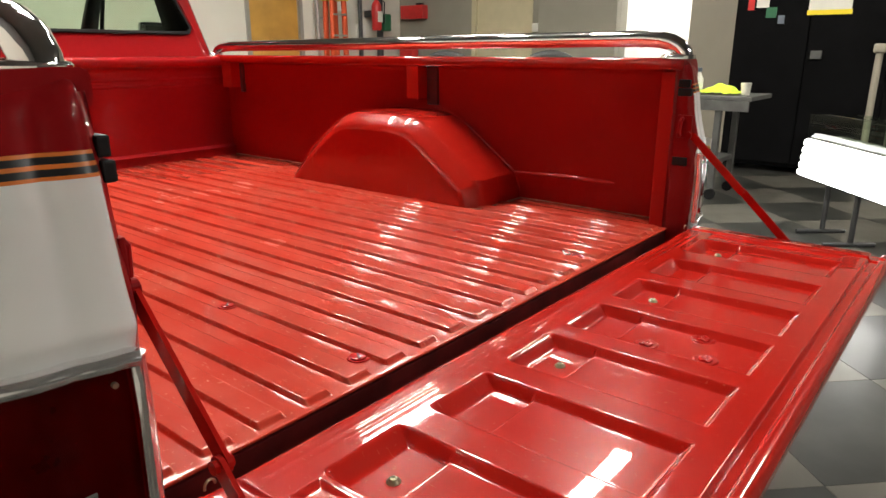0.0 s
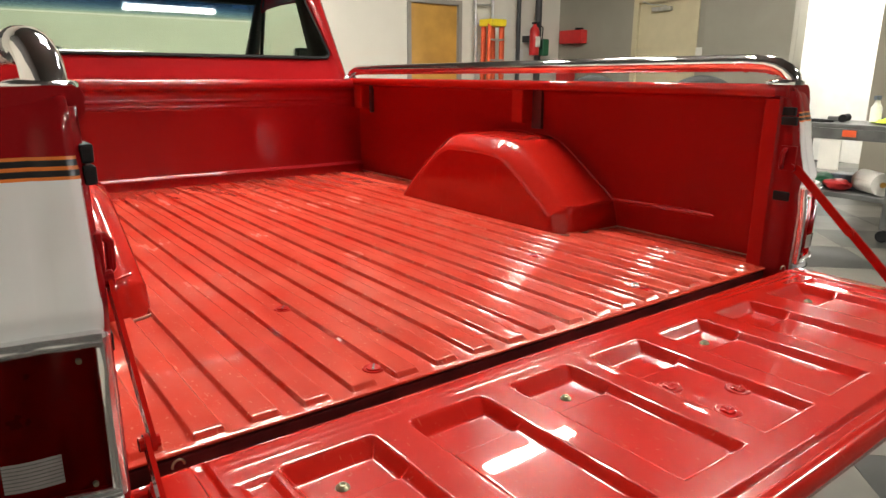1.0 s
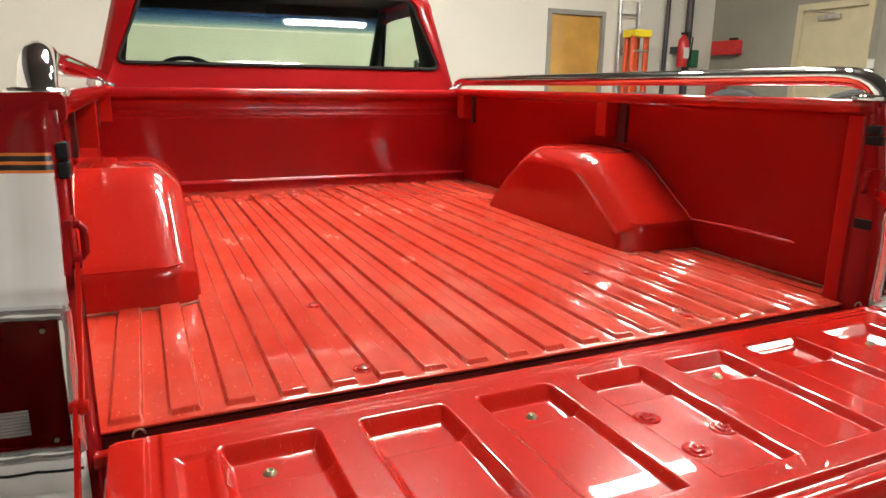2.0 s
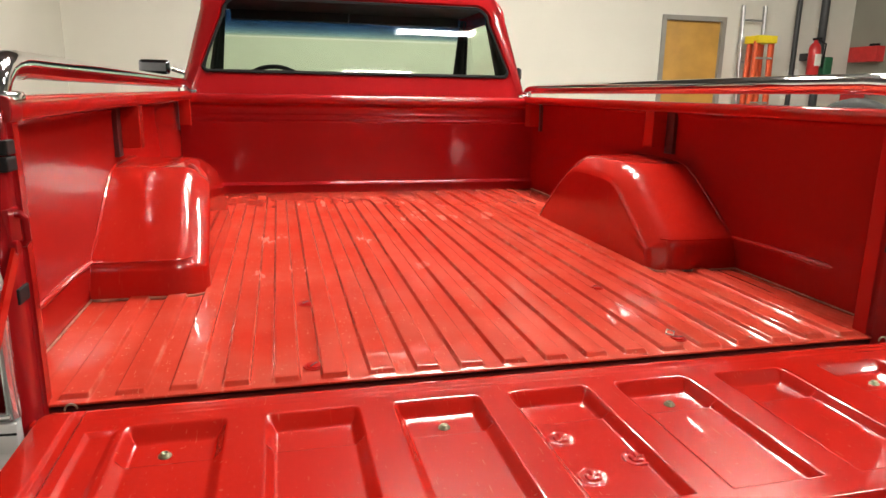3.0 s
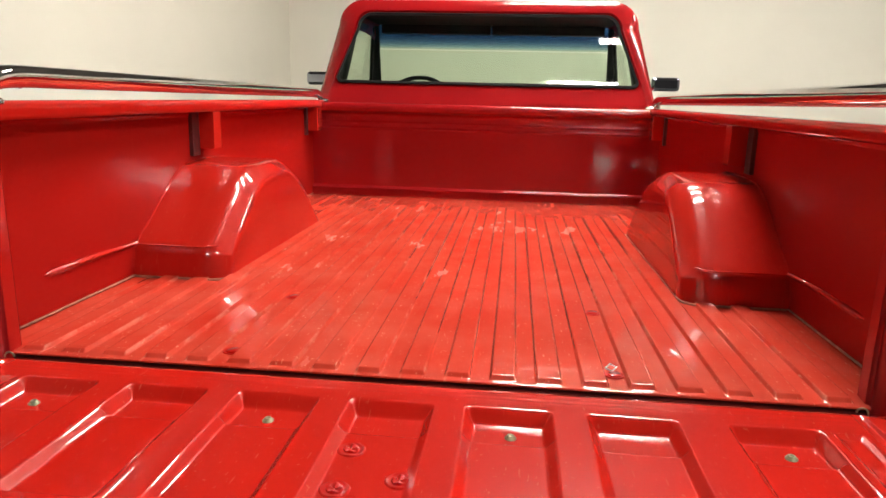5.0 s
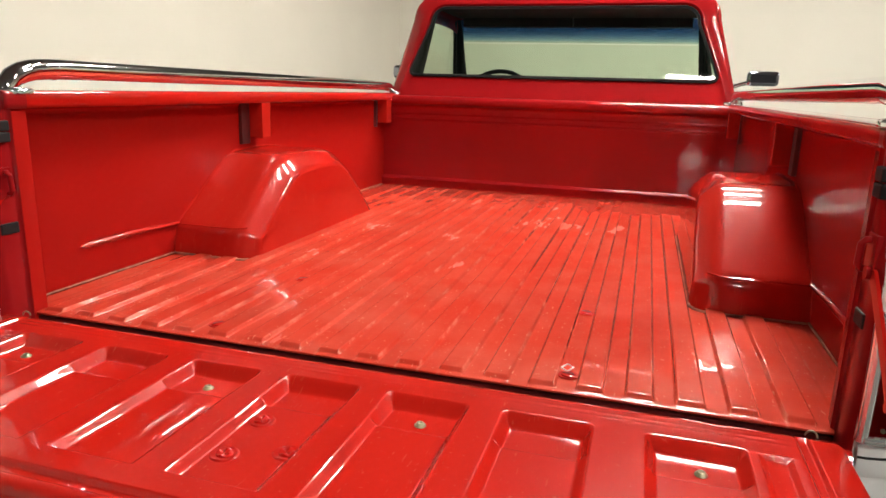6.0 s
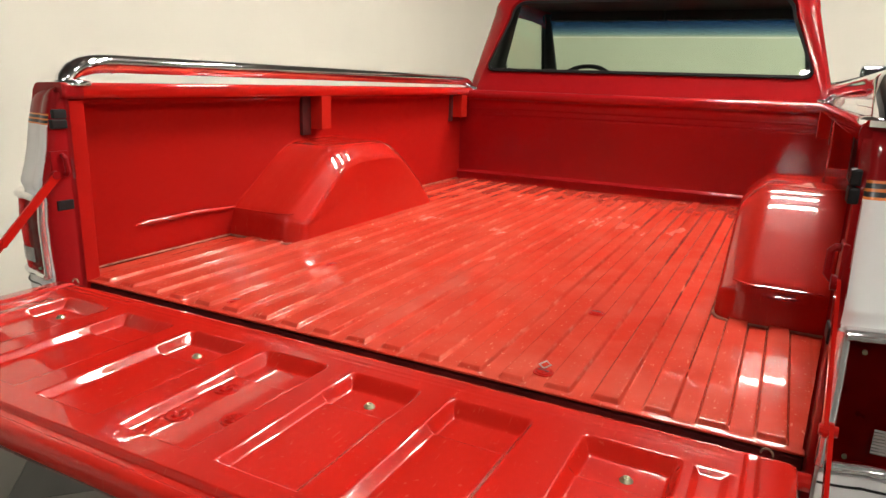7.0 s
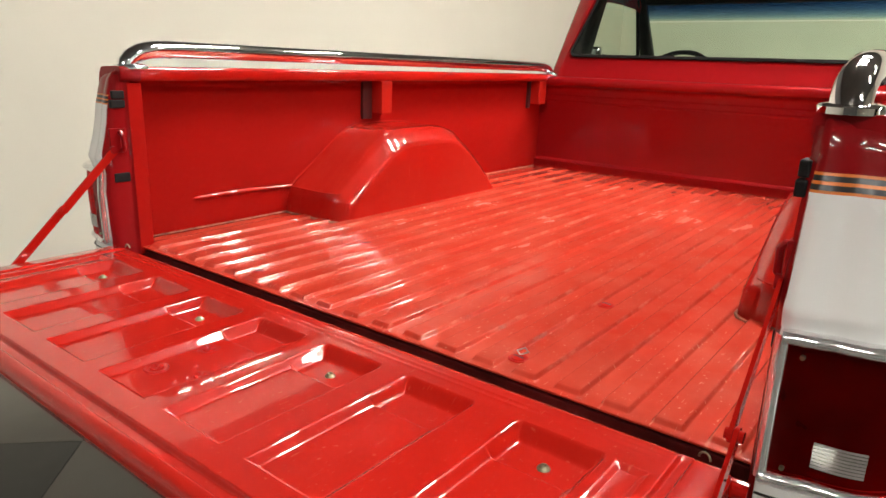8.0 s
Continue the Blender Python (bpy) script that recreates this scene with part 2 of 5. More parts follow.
M_DARKTILE = tile_material("dark_marbled_tile", (0.020, 0.021, 0.019), (0.08, 0.08, 0.072))
M_LIGHTTILE = tile_material("light_marbled_tile", (0.115, 0.108, 0.092), (0.075, 0.071, 0.062))
M_GROUT = material("floor_screed", (0.08, 0.08, 0.075), 0.8, vary=0.2)
M_OAK = material("oak_veneer", (0.56, 0.30, 0.06), 0.4, vary=0.12, scale=3.0, coat=0.3)
M_BEIGE = material("beige_door_paint", (0.56, 0.50, 0.33), 0.5, vary=0.03)
M_FRAME = material("grey_door_frame", (0.30, 0.28, 0.25), 0.5, vary=0.05)
M_LADDER = material("orange_fibreglass", (0.80, 0.11, 0.03), 0.45, vary=0.08, scale=12)
M_YELLOW = material("yellow_plastic", (0.85, 0.65, 0.02), 0.45, vary=0.05)
M_ALU = material("brushed_aluminium", (0.60, 0.60, 0.60), 0.4, metal=1.0, vary=0.1, scale=20)
M_FIRE = material("red_cylinder_paint", (0.62, 0.03, 0.03), 0.35, vary=0.08, scale=9)
M_GREEN = material("green_plastic", (0.015, 0.12, 0.05), 0.5, vary=0.08)
M_WHITEP = material("white_plastic", (0.75, 0.74, 0.70), 0.45, vary=0.04)
M_BLACKCAB = material("black_cabinet_paint", (0.004, 0.004, 0.0045), 0.7, spec=0.05, vary=0.2, scale=4)
M_PAPER = material("paper", (0.72, 0.70, 0.64), 0.8, vary=0.05)
M_GREYMETAL = material("grey_steel_bench", (0.12, 0.122, 0.118), 0.5, metal=0.3, vary=0.15, scale=8)
M_CLOTH = material("lime_cloth", (0.55, 0.75, 0.05), 0.85, vary=0.1, scale=20, bump=0.4)
M_DARKPIPE = material("dark_pipe", (0.04, 0.04, 0.042), 0.5, vary=0.15)
M_TUBE = emissive("lamp_tube", (1.0, 0.95, 0.85), LAMP)
M_PASSAGE = emissive("passage_fill_glow", (1.0, 0.97, 0.92), 14.0)
M_WORKTUBE = emissive("work_lamp_tube", (1.0, 0.98, 0.93), 2.6)
M_BLUEGREY = material("blue_grey_plastic", (0.16, 0.19, 0.24), 0.4, vary=0.1)


# ---- builders ----
PLACE = {}


def thing(name, loc, label, category, group="", kind=""):
    ob = new(name)
    ob.location = loc
    ob.empty_display_size = 0.1
    PLACE[ob] = Vector(loc)
    return tagged(ob, label, category, group, kind)


def part(name, bm, mat, parent=None, label="", smooth=False, kind=""):
    """Links a bmesh, in world metres, as one mesh object under a thing or a part."""
    me = bpy.data.meshes.new(name)
    bmesh.ops.recalc_face_normals(bm, faces=bm.faces)
    if smooth:
        for e in bm.edges:
            if len(e.link_faces) == 2 and e.calc_face_angle(0.0) > 0.75:
                e.smooth = False
    bm.to_mesh(me)
    bm.free()
    for k in (mat if isinstance(mat, (list, tuple)) else [mat]):
        me.materials.append(k)
    if smooth:
        me.polygons.foreach_set("use_smooth", [True] * len(me.polygons))
    ob = new(name, me)
    if parent is not None:
        ob.parent = parent
        if parent in PLACE:
            ob.matrix_parent_inverse = Matrix.Translation(-PLACE[parent])
    if label:
        ob["label"] = label
    if kind:
        ob["kind"] = kind
    return ob


def box(bm, x0, x1, y0, y1, z0, z1, bevel=0.0, seg=2, turn=None):
    g = bmesh.ops.create_cube(bm, size=1.0)
    vs = g["verts"]
    m = Matrix.Translation(((x0 + x1) / 2, (y0 + y1) / 2, (z0 + z1) / 2)) @ Matrix.Diagonal((abs(x1 - x0), abs(y1 - y0), abs(z1 - z0), 1))
    bmesh.ops.transform(bm, matrix=(turn @ m) if turn else m, verts=vs)
    if bevel:
        es = list({e for v in vs for e in v.link_edges})
        bmesh.ops.bevel(bm, geom=es, offset=bevel, segments=seg, affect="EDGES", profile=0.6)
    return bm


def nb():
    return bmesh.new()


def cyl(bm, p, q, r0, r1=None, seg=16, caps=True):
    p, q = Vector(p), Vector(q)
    d = q - p
    m = Matrix.Translation((p + q) / 2) @ d.to_track_quat("Z", "Y").to_matrix().to_4x4()
    bmesh.ops.create_cone(bm, cap_ends=caps, segments=seg, radius1=r0, radius2=r0 if r1 is None else r1, depth=d.length, matrix=m)
    return bm


def tube(bm, pts, r, seg=16, close=True, squash=1.0):
    """A pipe along a polyline; r may be a number or one for each point."""
    pts = [Vector(p) for p in pts]
    rs = r if isinstance(r, (list, tuple)) else [r] * len(pts)
    rings = []
    up = Vector((0, 0, 1))
    for i, p in enumerate(pts):
        d = (pts[min(i + 1, len(pts) - 1)] - pts[max(i - 1, 0)]).normalized()
        if i == 0:
            a = d.cross(up if abs(d.z) < 0.9 else Vector((1, 0, 0))).normalized()
        else:
            a = (a - d * a.dot(d)).normalized()
        c = d.cross(a)
        rings.append([bm.verts.new(p + (a * math.cos(k * math.tau / seg) + c * squash * math.sin(k * math.tau / seg)) * rs[i]) for k in range(seg)])
    for u, v in zip(rings, rings[1:]):
        for k in range(seg):
            bm.faces.new((u[k], u[(k + 1) % seg], v[(k + 1) % seg], v[k]))
    if close:
        bm.faces.new(rings[0][::-1])
        bm.faces.new(rings[-1])
    return bm


def sweep(bm, rows, mats=None, close=False):
    """Skins rows of points (all the same length) with quads."""
    vs = [[bm.verts.new(p) for p in row] for row in rows]
    for i, (u, v) in enumerate(zip(vs, vs[1:])):
        for k in range(len(u) - (0 if close else 1)):
            k2 = (k + 1) % len(u)
            fc = bm.faces.new((u[k], u[k2], v[k2], v[k]))
            fc.smooth = True
            if mats:
                fc.material_index = mats(i, k)
    return vs


def lerp(table, v):
    """Piecewise linear value from (key, value) pairs in rising order of key."""
    if v <= table[0][0]:
        return table[0][1]
    for (a, p), (b, q) in zip(table, table[1:]):
        if v <= b:
            return p + (q - p) * (v - a) / (b - a)
    return table[-1][1]


def smooth(a, b, v):
    t = min(1.0, max(0.0, (v - a) / (b - a)))
    return t * t * (3 - 2 * t)


def bump_box(v, lo, hi, soft):
    """1 inside lo..hi, easing to 0 over soft outside it."""
    return smooth(lo - soft, lo, v) * (1 - smooth(hi, hi + soft, v))


# ---- the room ----
X0, X1, Y0, Y1, ZC = -2.7, 7.7, -11.0, 7.4, 4.3
T = 0.2


def wall(name, pieces, mat, label):
    bm = nb()
    for p in pieces:
        box(bm, *p)
    return tagged(part(name, bm, mat), label, "wall", kind="structure")


DOOR1 = (4.66, 5.58, 2.265)          # oak door in the back wall: x from, to, height
DOOR2 = (4.82, 5.84, 2.32)           # beige door in the side wall: y from, to, height
GAP = (2.40, 3.42, 2.9)              # bright passage in the side wall
wall("wall_back", [(X0 - T, DOOR1[0], Y1, Y1 + T, 0, ZC), (DOOR1[1], X1 + T, Y1, Y1 + T, 0, ZC), (DOOR1[0], DOOR1[1], Y1, Y1 + T, DOOR1[2], ZC)], M_WALL, "off-white painted plaster wall behind the truck")
wall("wall_left", [(X0 - T, X0, Y0, Y1, 0, 2.7)], M_WALL, "off-white painted plaster wall beside the truck")
# upper wall is unseen, added dark to keep bright reflections off the truck
wall("wall_left_upper", [(X0 - T, X0, Y0, Y1, 2.7, ZC)], M_UNSEENWALL, "unseen upper wall, dark to keep reflections down")
# rear wall is out of view, dark to limit bounce and reflections
wall("wall_rear", [(X0 - T, X1 + T, Y0 - T, Y0, 0, ZC)], M_UNSEENWALL, "unseen wall closing the workshop, dark to keep bounce down")
wall("wall_right", [(X1, X1 + T, Y0, GAP[0], 0, ZC), (X1, X1 + T, GAP[0], GAP[1], GAP[2], ZC), (X1, X1 + T, GAP[1], DOOR2[0], 0, ZC),
                    (X1, X1 + T, DOOR2[0], DOOR2[1], DOOR2[2], ZC), (X1, X1 + T, DOOR2[1], Y1, 0, ZC)], M_GREYWALL, "grey painted workshop wall with a door and a passage")
# ceiling is out of view, set dark to hold down bounce light
tagged(part("ceiling", box(nb(), X0 - T, X1 + T, Y0 - T, Y1 + T, ZC, ZC + 0.1), M_CEIL), "unseen workshop ceiling, dark to keep bounce and reflections down", "ceiling", kind="structure")
# the bright passage behind the gap
bm = nb()
box(bm, X1 + 2.2, X1 + 2.3, 1.4, 4.4, 0, 3.2)
box(bm, X1 + T, X1 + 2.2, 1.3, 1.4, 0, 3.2)
box(bm, X1 + T, X1 + 2.2, 4.4, 4.5, 0, 3.2)
box(bm, X1 + T, X1 + 2.2, 1.4, 4.4, 3.2, 3.3)
tagged(part("wall_passage", bm, M_WHITEP), "white walls of a brightly lit passage", "wall", kind="structure")
floor = tagged(part("floor", box(nb(), X0, X1 + 2.3, Y0, Y1, -0.12, -0.008), M_GROUT), "black and pale checkered vinyl tile floor laid diagonally", "floor", kind="structure")

# ---- the pickup truck ----
truck = thing("pickup_truck", (0, 1.6, 0), "red and white pickup truck with chrome bed rails, tailgate down", "truck")
ZF = 0.742                 # low flats of the bed floor
RIB, PITCH = 0.0082, 0.0838
BED_W = 0.868


def rib_height(x):
    k = round((x + 0.007) / PITCH)
    if abs(k) > 9:
        return 0.0
    return 1 - smooth(0.0196, 0.0258, abs(x + 0.007 - k * PITCH))


def bed_floor():
    xs = [-BED_W, BED_W]
    for k in range(-9, 10):
        c = -0.007 + k * PITCH
        xs += [c + s * o for s in (-1, 1) for o in (0.028, 0.0264, 0.0254, 0.0244, 0.0232, 0.0220, 0.0208, 0.0198, 0.0188, 0.016)]
    xs = sorted(xs)
    ys = [0.002, 0.006, 0.010, 0.013, 0.016, 0.019, 0.022, 0.026, 0.06] + [0.15 * i for i in range(1, 15)] + [2.2, 2.225, 2.25]
    rows = [[(x, 0.008, ZF - 0.0055) for x in xs], [(x, -0.0008, ZF - 0.005) for x in xs], [(x, -0.002, ZF - 0.003) for x in xs], [(x, -0.0016, ZF - 0.0012) for x in xs], [(x, 0.0, ZF - 0.0002) for x in xs]]
    for y in ys:
        e = smooth(0.010, 0.020, y) * (1 - smooth(2.2, 2.23, y))
        rows.append([(x, y, ZF + RIB * rib_height(x) * e + 0.0012 * noise.noise(Vector((x * 5, y * 3, 0)))) for x in xs])
    bm = nb()
    sweep(bm, rows)
    return part("bed_floor", bm, M_BED, truck, "ribbed steel bed floor, scuffed and dusty", smooth=True)


bedfloor = bed_floor()


def slotted_bolt(name, x, y, z, r, mat, parent, label=""):
    bm = nb()
    prof = [(r * 1.5, 0.0), (r * 1.42, 0.0016), (r * 1.18, 0.0016), (r * 1.08, 0.0002), (r, 0.0006), (r * 0.95, 0.0030), (r * 0.6, 0.0042), (0.0005, 0.0045)]
    sweep(bm, [[(x + a * math.cos(k * math.tau / 20), y + a * math.sin(k * math.tau / 20), z + h) for k in range(20)] for a, h in prof], close=True)
    bolt = part(name, bm, mat, parent, label, smooth=True)
    a = radians(25 + 400 * x)
    # slot is a dark bar on the head, in place of a shaded cut
    part("slot", box(nb(), -r * 0.8, r * 0.8, -0.0016, 0.0016, 0.0036, 0.0049, turn=Matrix.Translation((x, y, z)) @ Matrix.Rotation(a, 4, "Z")), M_RECESSDARK, parent, "dark screw slot")
    return bolt


for bx in (-0.377, 0.369):
    for by in (0.068, 0.444):
        slotted_bolt("bed_bolt", bx, by, ZF + 0.0015, 0.013, M_RED, bedfloor, "painted carriage bolt head")
# a thin square clip ring lying by one bolt
bm = nb()
cx, cy, cz = 0.365, 0.090, ZF + 0.0065
tube(bm, [(cx - 0.011, cy - 0.002, cz), (cx - 0.001, cy + 0.010, cz + 0.004), (cx + 0.011, cy + 0.001, cz + 0.002), (cx + 0.001, cy - 0.011, cz - 0.002), (cx - 0.011, cy - 0.002, cz)], 0.0014, 8)
tagged(part("clip_ring", bm, M_ALU), "small square wire clip lying on the bed floor", "clip")

def bed_side(s):
    """One side of the bed; s is 1 for the right side and -1 for the left."""
    # inner panel
    prof = [(0.872, ZF - 0.02), (0.869, ZF + 0.006), (0.866, 0.80), (0.865, 0.852), (0.865, 1.00), (0.864, 1.165), (0.861, 1.177), (0.855, 1.182), (0.806, 1.183)]
    ys = [0.050, 0.12, 0.2, 0.5, 0.9, 1.4, 2.0, 2.25]
    bm = nb()
    rows = []
    for y in ys:
        rows.append([(s * x, y, z) for x, z in prof])
    sweep(bm, rows)
    inner = part("inner_side_panel", bm, M_INNERSHADED, truck, "glossy red inner bed wall", smooth=False)
    bm = nb()
    tube(bm, [(s * 0.866, 0.05, ZF + 0.004), (s * 0.867, 2.24, ZF + 0.003)], 0.0025, 8)
    part("seam", bm, M_DUSTSEAM, inner, "dusty seam sealer line")
    # top rail with rounded inner edge
    rp = [(0.806, 1.184), (0.802, 1.186), (0.800, 1.190), (0.800, 1.208), (0.802, 1.213), (0.808, 1.216), (0.830, 1.2165), (0.905, 1.214), (0.930, 1.210), (0.946, 1.198), (0.954, 1.18), (0.958, 1.15)]
    rp = [(x, z if z < 1.187 else z + (0.001 if s > 0 else 0.005)) for x, z in rp]
    y0 = -0.006 if s > 0 else -0.026
    bm = nb()
    sweep(bm, [[(s * (x + o), y, z) for x, z in rp] for y, o in ((0.03, -0.010), (0.10, -0.004), (0.25, 0.0), (1.2, 0.004), (2.27, 0.0))])
    part("top_rail", bm, M_RED, truck, "red folded steel bed rail", smooth=False)
    bm = nb()
    sweep(bm, [[(s * (x + o - c * smooth(0.86, 0.958, x)), y, z) for x, z in rp] for y, o, c in ((y0, -0.012, 0.040), (y0 + 0.012, -0.011, 0.022), (0.03, -0.010, 0.0))])
    bm.faces.new([v for v in bm.verts if abs(v.co.y - y0) < 1e-4])
    part("corner_cap", bm, M_MAROON, truck, "dark red cap of the bed corner", smooth=False)
    # brackets under the rail
    for y0, y1, z0 in ((0.965, 1.022, 1.065), (2.13, 2.20, 1.07)):
        bm = nb()
        box(bm, s * 0.866, s * 0.804, y0, y1, z0, 1.185, 0.004)
        part("stake_pocket", bm, M_WELL, truck)
        # no opening is cut: a dark block carries the pocket's shade
        bm = nb()
        box(bm, s * 0.868, s * 0.852, y0 - (0.050 if y0 < 1.5 else 0.025), y0 - 0.002, z0 - 0.02, 1.182, 0.002)
        part("pocket_shade", bm, M_RECESSDARK, truck, "dark block standing in for the shade of an open stake pocket")
    # end post of the tailgate opening
    px = 0.792
    bm = nb()
    sweep(bm, [[(s * px, 0.0, z), (s * (px + 0.001), 0.004, z), (s * 0.797, 0.038, z), (s * 0.7995, 0.043, z), (s * 0.805, 0.045, z), (s * 0.870, 0.052, z)] for z in (ZF - 0.02, ZF + 0.02, 1.0, 1.180)])
    part("end_post", bm, M_INNERSHADED, truck, "flat red end post of the tailgate opening")
    # jamb: from the post back to the corner skin
    rows = []
    for z in [0.52, 0.62, 0.70, 0.76, 0.80, 0.86, 0.90, 0.95, 1.0, 1.04, 1.08, 1.12, 1.16, 1.2]:
        yr, e = lerp(REAR, z), lerp(EDGE, z)
        rows.append([(s * px, 0.002, z), (s * (px + 0.006), -0.006, z), (s * 0.795, -0.012, z), (s * 0.795, yr * 0.5 - 0.008, z), (s * min(0.796, e + 0.002), yr + 0.010, z), (s * (e + 0.001), yr + 0.001, z)])
    bm = nb()
    sweep(bm, rows)
    jamb = part("tailgate_jamb", bm, M_MAROON, truck, "dark red jamb of the tailgate opening")
    for z0, z1, d, y0 in ((1.140, 1.161, 0.006, -0.042), (1.117, 1.138, 0.006, -0.048), (0.926, 0.950, 0.001, -0.052)):
        bm = nb()
        box(bm, s * 0.80, s * (0.793 - d), y0, -0.010, z0, z1, 0.003, 2)
        part("rubber_bumper", bm, M_RUBBER, jamb, "black rubber bump stop", smooth=False)
    bm = nb()
    tube(bm, [(s * 0.797, -0.030, 1.056), (s * 0.786, -0.030, 1.056), (s * 0.781, -0.029, 1.050), (s * 0.781, -0.026, 1.018), (s * 0.786, -0.025, 1.012), (s * 0.797, -0.025, 1.012)], 0.0055, 10)
    box(bm, s * 0.800, s * 0.792, -0.056, -0.014, 1.004, 1.066, 0.002)
    part("latch_striker", bm, M_MAROON, jamb, "dark red latch striker loop")
    bm = nb()
    cyl(bm, (s * 0.80, -0.050, 1.012), (s * 0.785, -0.050, 1.012), 0.010)
    part("strap_pin", bm, M_MAROON, jamb)
    return inner


# rear edge of the body corner: height, y
REAR = [(0.45, -0.060), (0.70, -0.068), (0.78, -0.072), (0.90, -0.075), (0.955, -0.070), (0.968, -0.073), (0.984, -0.080), (0.990, -0.0795), (1.03, -0.068), (1.08, -0.057), (1.126, -0.050), (1.15, -0.043), (1.19, -0.034), (1.205, -0.026), (1.214, -0.012)]
# inner edge of the body corner: height, x
EDGE = [(0.45, 0.805), (0.78, 0.804), (0.975, 0.803), (1.08, 0.803), (1.15, 0.804)]
SIDE = [(0.45, 0.955), (0.70, 0.967), (0.90, 0.976), (0.98, 0.976), (1.05, 0.970), (1.126, 0.968), (1.17, 0.967), (1.19, 0.960), (1.205, 0.948), (1.214, 0.93)]


def corner_plan(z, grow=0.0):
    """The plan line of the right corner skin at height z, from the jamb round to the side."""
    yr, xs = lerp(REAR, z) - grow, lerp(SIDE, z) + grow
    r = 0.11
    e = lerp(EDGE, z) + 0.004
    pts = [(e - 0.004, yr + 0.002), (e, yr - 0.001)]
    for i in range(1, 6):
        u = i / 6
        pts.append((e + (xs - r - e) * u, yr - 0.001 + 0.016 * u * u))
    y1 = yr + 0.010
    for i in range(0, 9):
        a = radians(-90 + 90 * i / 8)
        pts.append((xs - r + r * math.cos(a), y1 + r + r * math.sin(a)))
    return pts


def skin_y(x, z, grow):
    """Where the rear face of the corner lies at x and height z."""
    return lerp(sorted(corner_plan(z, grow)), x)


def corner_skin(s):
    bands = [0.45, 0.60, 0.70, 0.78, 0.84, 0.90, 0.953, 0.962, 0.972, 0.980, 0.985, 0.990, 0.996, 1.01, 1.03, 1.05, 1.08, 1.11, 1.1255, 1.1290, 1.1355, 1.1395, 1.1460, 1.1495, 1.16, 1.175, 1.19, 1.198, 1.205, 1.210, 1.214]
    rows = [[(s * x, y, z) for x, y in corner_plan(z)] + [(s * lerp(SIDE, z), y, z) for y in (0.08, 0.5, 1.2, 1.9, 2.27)] for z in bands]

    def which(i, k):
        z = (bands[i] + bands[i + 1]) / 2
        if z > 1.1495:
            return 1
        if z < 1.1255:
            return 0
        return 2 if z < 1.1290 or 1.1355 < z < 1.1395 or z > 1.1460 else 3
    bm = nb()
    sweep(bm, rows, which)
    return part("outer_side_panel", bm, [M_WHITE, M_MAROON, M_ORANGE, M_BLACKSTRIPE], truck, "white outer bed side, dark red above orange and black pinstripes", smooth=True)


def tail_lamp(s):
    z0, z1 = 0.775, 0.952
    zs = [z0 + (z1 - z0) * i / 8 for i in range(9)]
    bm = nb()
    sweep(bm, [[(s * x, y, z) for x, y in corner_plan(z, 0.012)[1:]] for z in zs])
    lens = part("tail_lamp_lens", bm, M_LENS, truck, "deep red tail lamp lens", smooth=True)
    bm = nb()
    # bright band at the inner edge, shaded copy beyond it
    sweep(bm, [[(s * x, y, z) for x, y in corner_plan(z, 0.002)[1:]] for z in zs], lambda i, k: 0 if k < 1 else 1)
    part("reflector", bm, [M_LAMPBACK, M_LAMPDEEP], lens, "dim red lamp reflector", smooth=True)
    for bx, bz in ((0.834, 0.936), (0.834, 0.788)):
        bm = nb()
        cyl(bm, (s * bx, lerp(REAR, bz) - 0.006, bz), (s * bx, lerp(REAR, bz) - 0.0148, bz), 0.003)
        part("lens_screw", bm, M_STEEL, lens)
    # ribbed reversing lens
    bm = nb()
    rows = []
    for i in range(33):
        z = 0.796 + 0.036 * i / 32
        bulge = 0.0135 + 0.0022 * (0.5 - 0.5 * math.cos(i / 32 * math.tau * 8))
        rows.append([(s * (0.862 + 0.056 * k / 6), skin_y(0.862 + 0.056 * k / 6, z, 0.012) - bulge + 0.012, z) for k in range(7)])
    sweep(bm, rows)
    part("reversing_lens", bm, M_CLEARLENS, lens, "clear ribbed reversing lens", smooth=True)
    # chrome surround
    bm = nb()
    tube(bm, [(s * 0.809, lerp(REAR, z1) - 0.012, z1 + 0.004)] + [(s * x, y, z1 + 0.005) for x, y in corner_plan(z1, 0.010)[2:]], 0.0135, 12, squash=0.7)
    tube(bm, [(s * 0.809, lerp(REAR, z0) - 0.012, z0 - 0.004)] + [(s * x, y, z0 - 0.005) for x, y in corner_plan(z0, 0.010)[2:]], 0.0105, 12, squash=0.7)
    tube(bm, [(s * (lerp(EDGE, z) + 0.006), lerp(REAR, z) - 0.010, z) for z in [z0 - 0.008] + zs + [z1 + 0.008]], 0.0085, 12)
    e0, e1 = corner_plan(z0, 0.008)[-1], corner_plan(z1, 0.008)[-1]
    tube(bm, [(s * e0[0], e0[1], z0 - 0.006), (s * e1[0], e1[1], z1 + 0.006)], 0.0085, 12)
    part("lamp_bezel", bm, M_BEZEL, lens, "bright chrome lamp surround", smooth=True)
    # chrome moulding below the lamp
    bm = nb()
    sweep(bm, [[(s * x, y, z) for x, y in corner_plan(z, g)[1:]] for z, g in ((0.757, 0.002), (0.755, 0.010), (0.737, 0.013), (0.720, 0.013), (0.707, 0.009), (0.705, 0.001))])
    part("lower_moulding", bm, M_SILVER, truck, "satin silver lower corner moulding", smooth=True)
    bm = nb()
    tube(bm, [(s * x, y, 0.742) for x, y in corner_plan(0.742, 0.014)[1:]], 0.0018, 6)
    part("moulding_line", bm, M_RUBBER, truck)


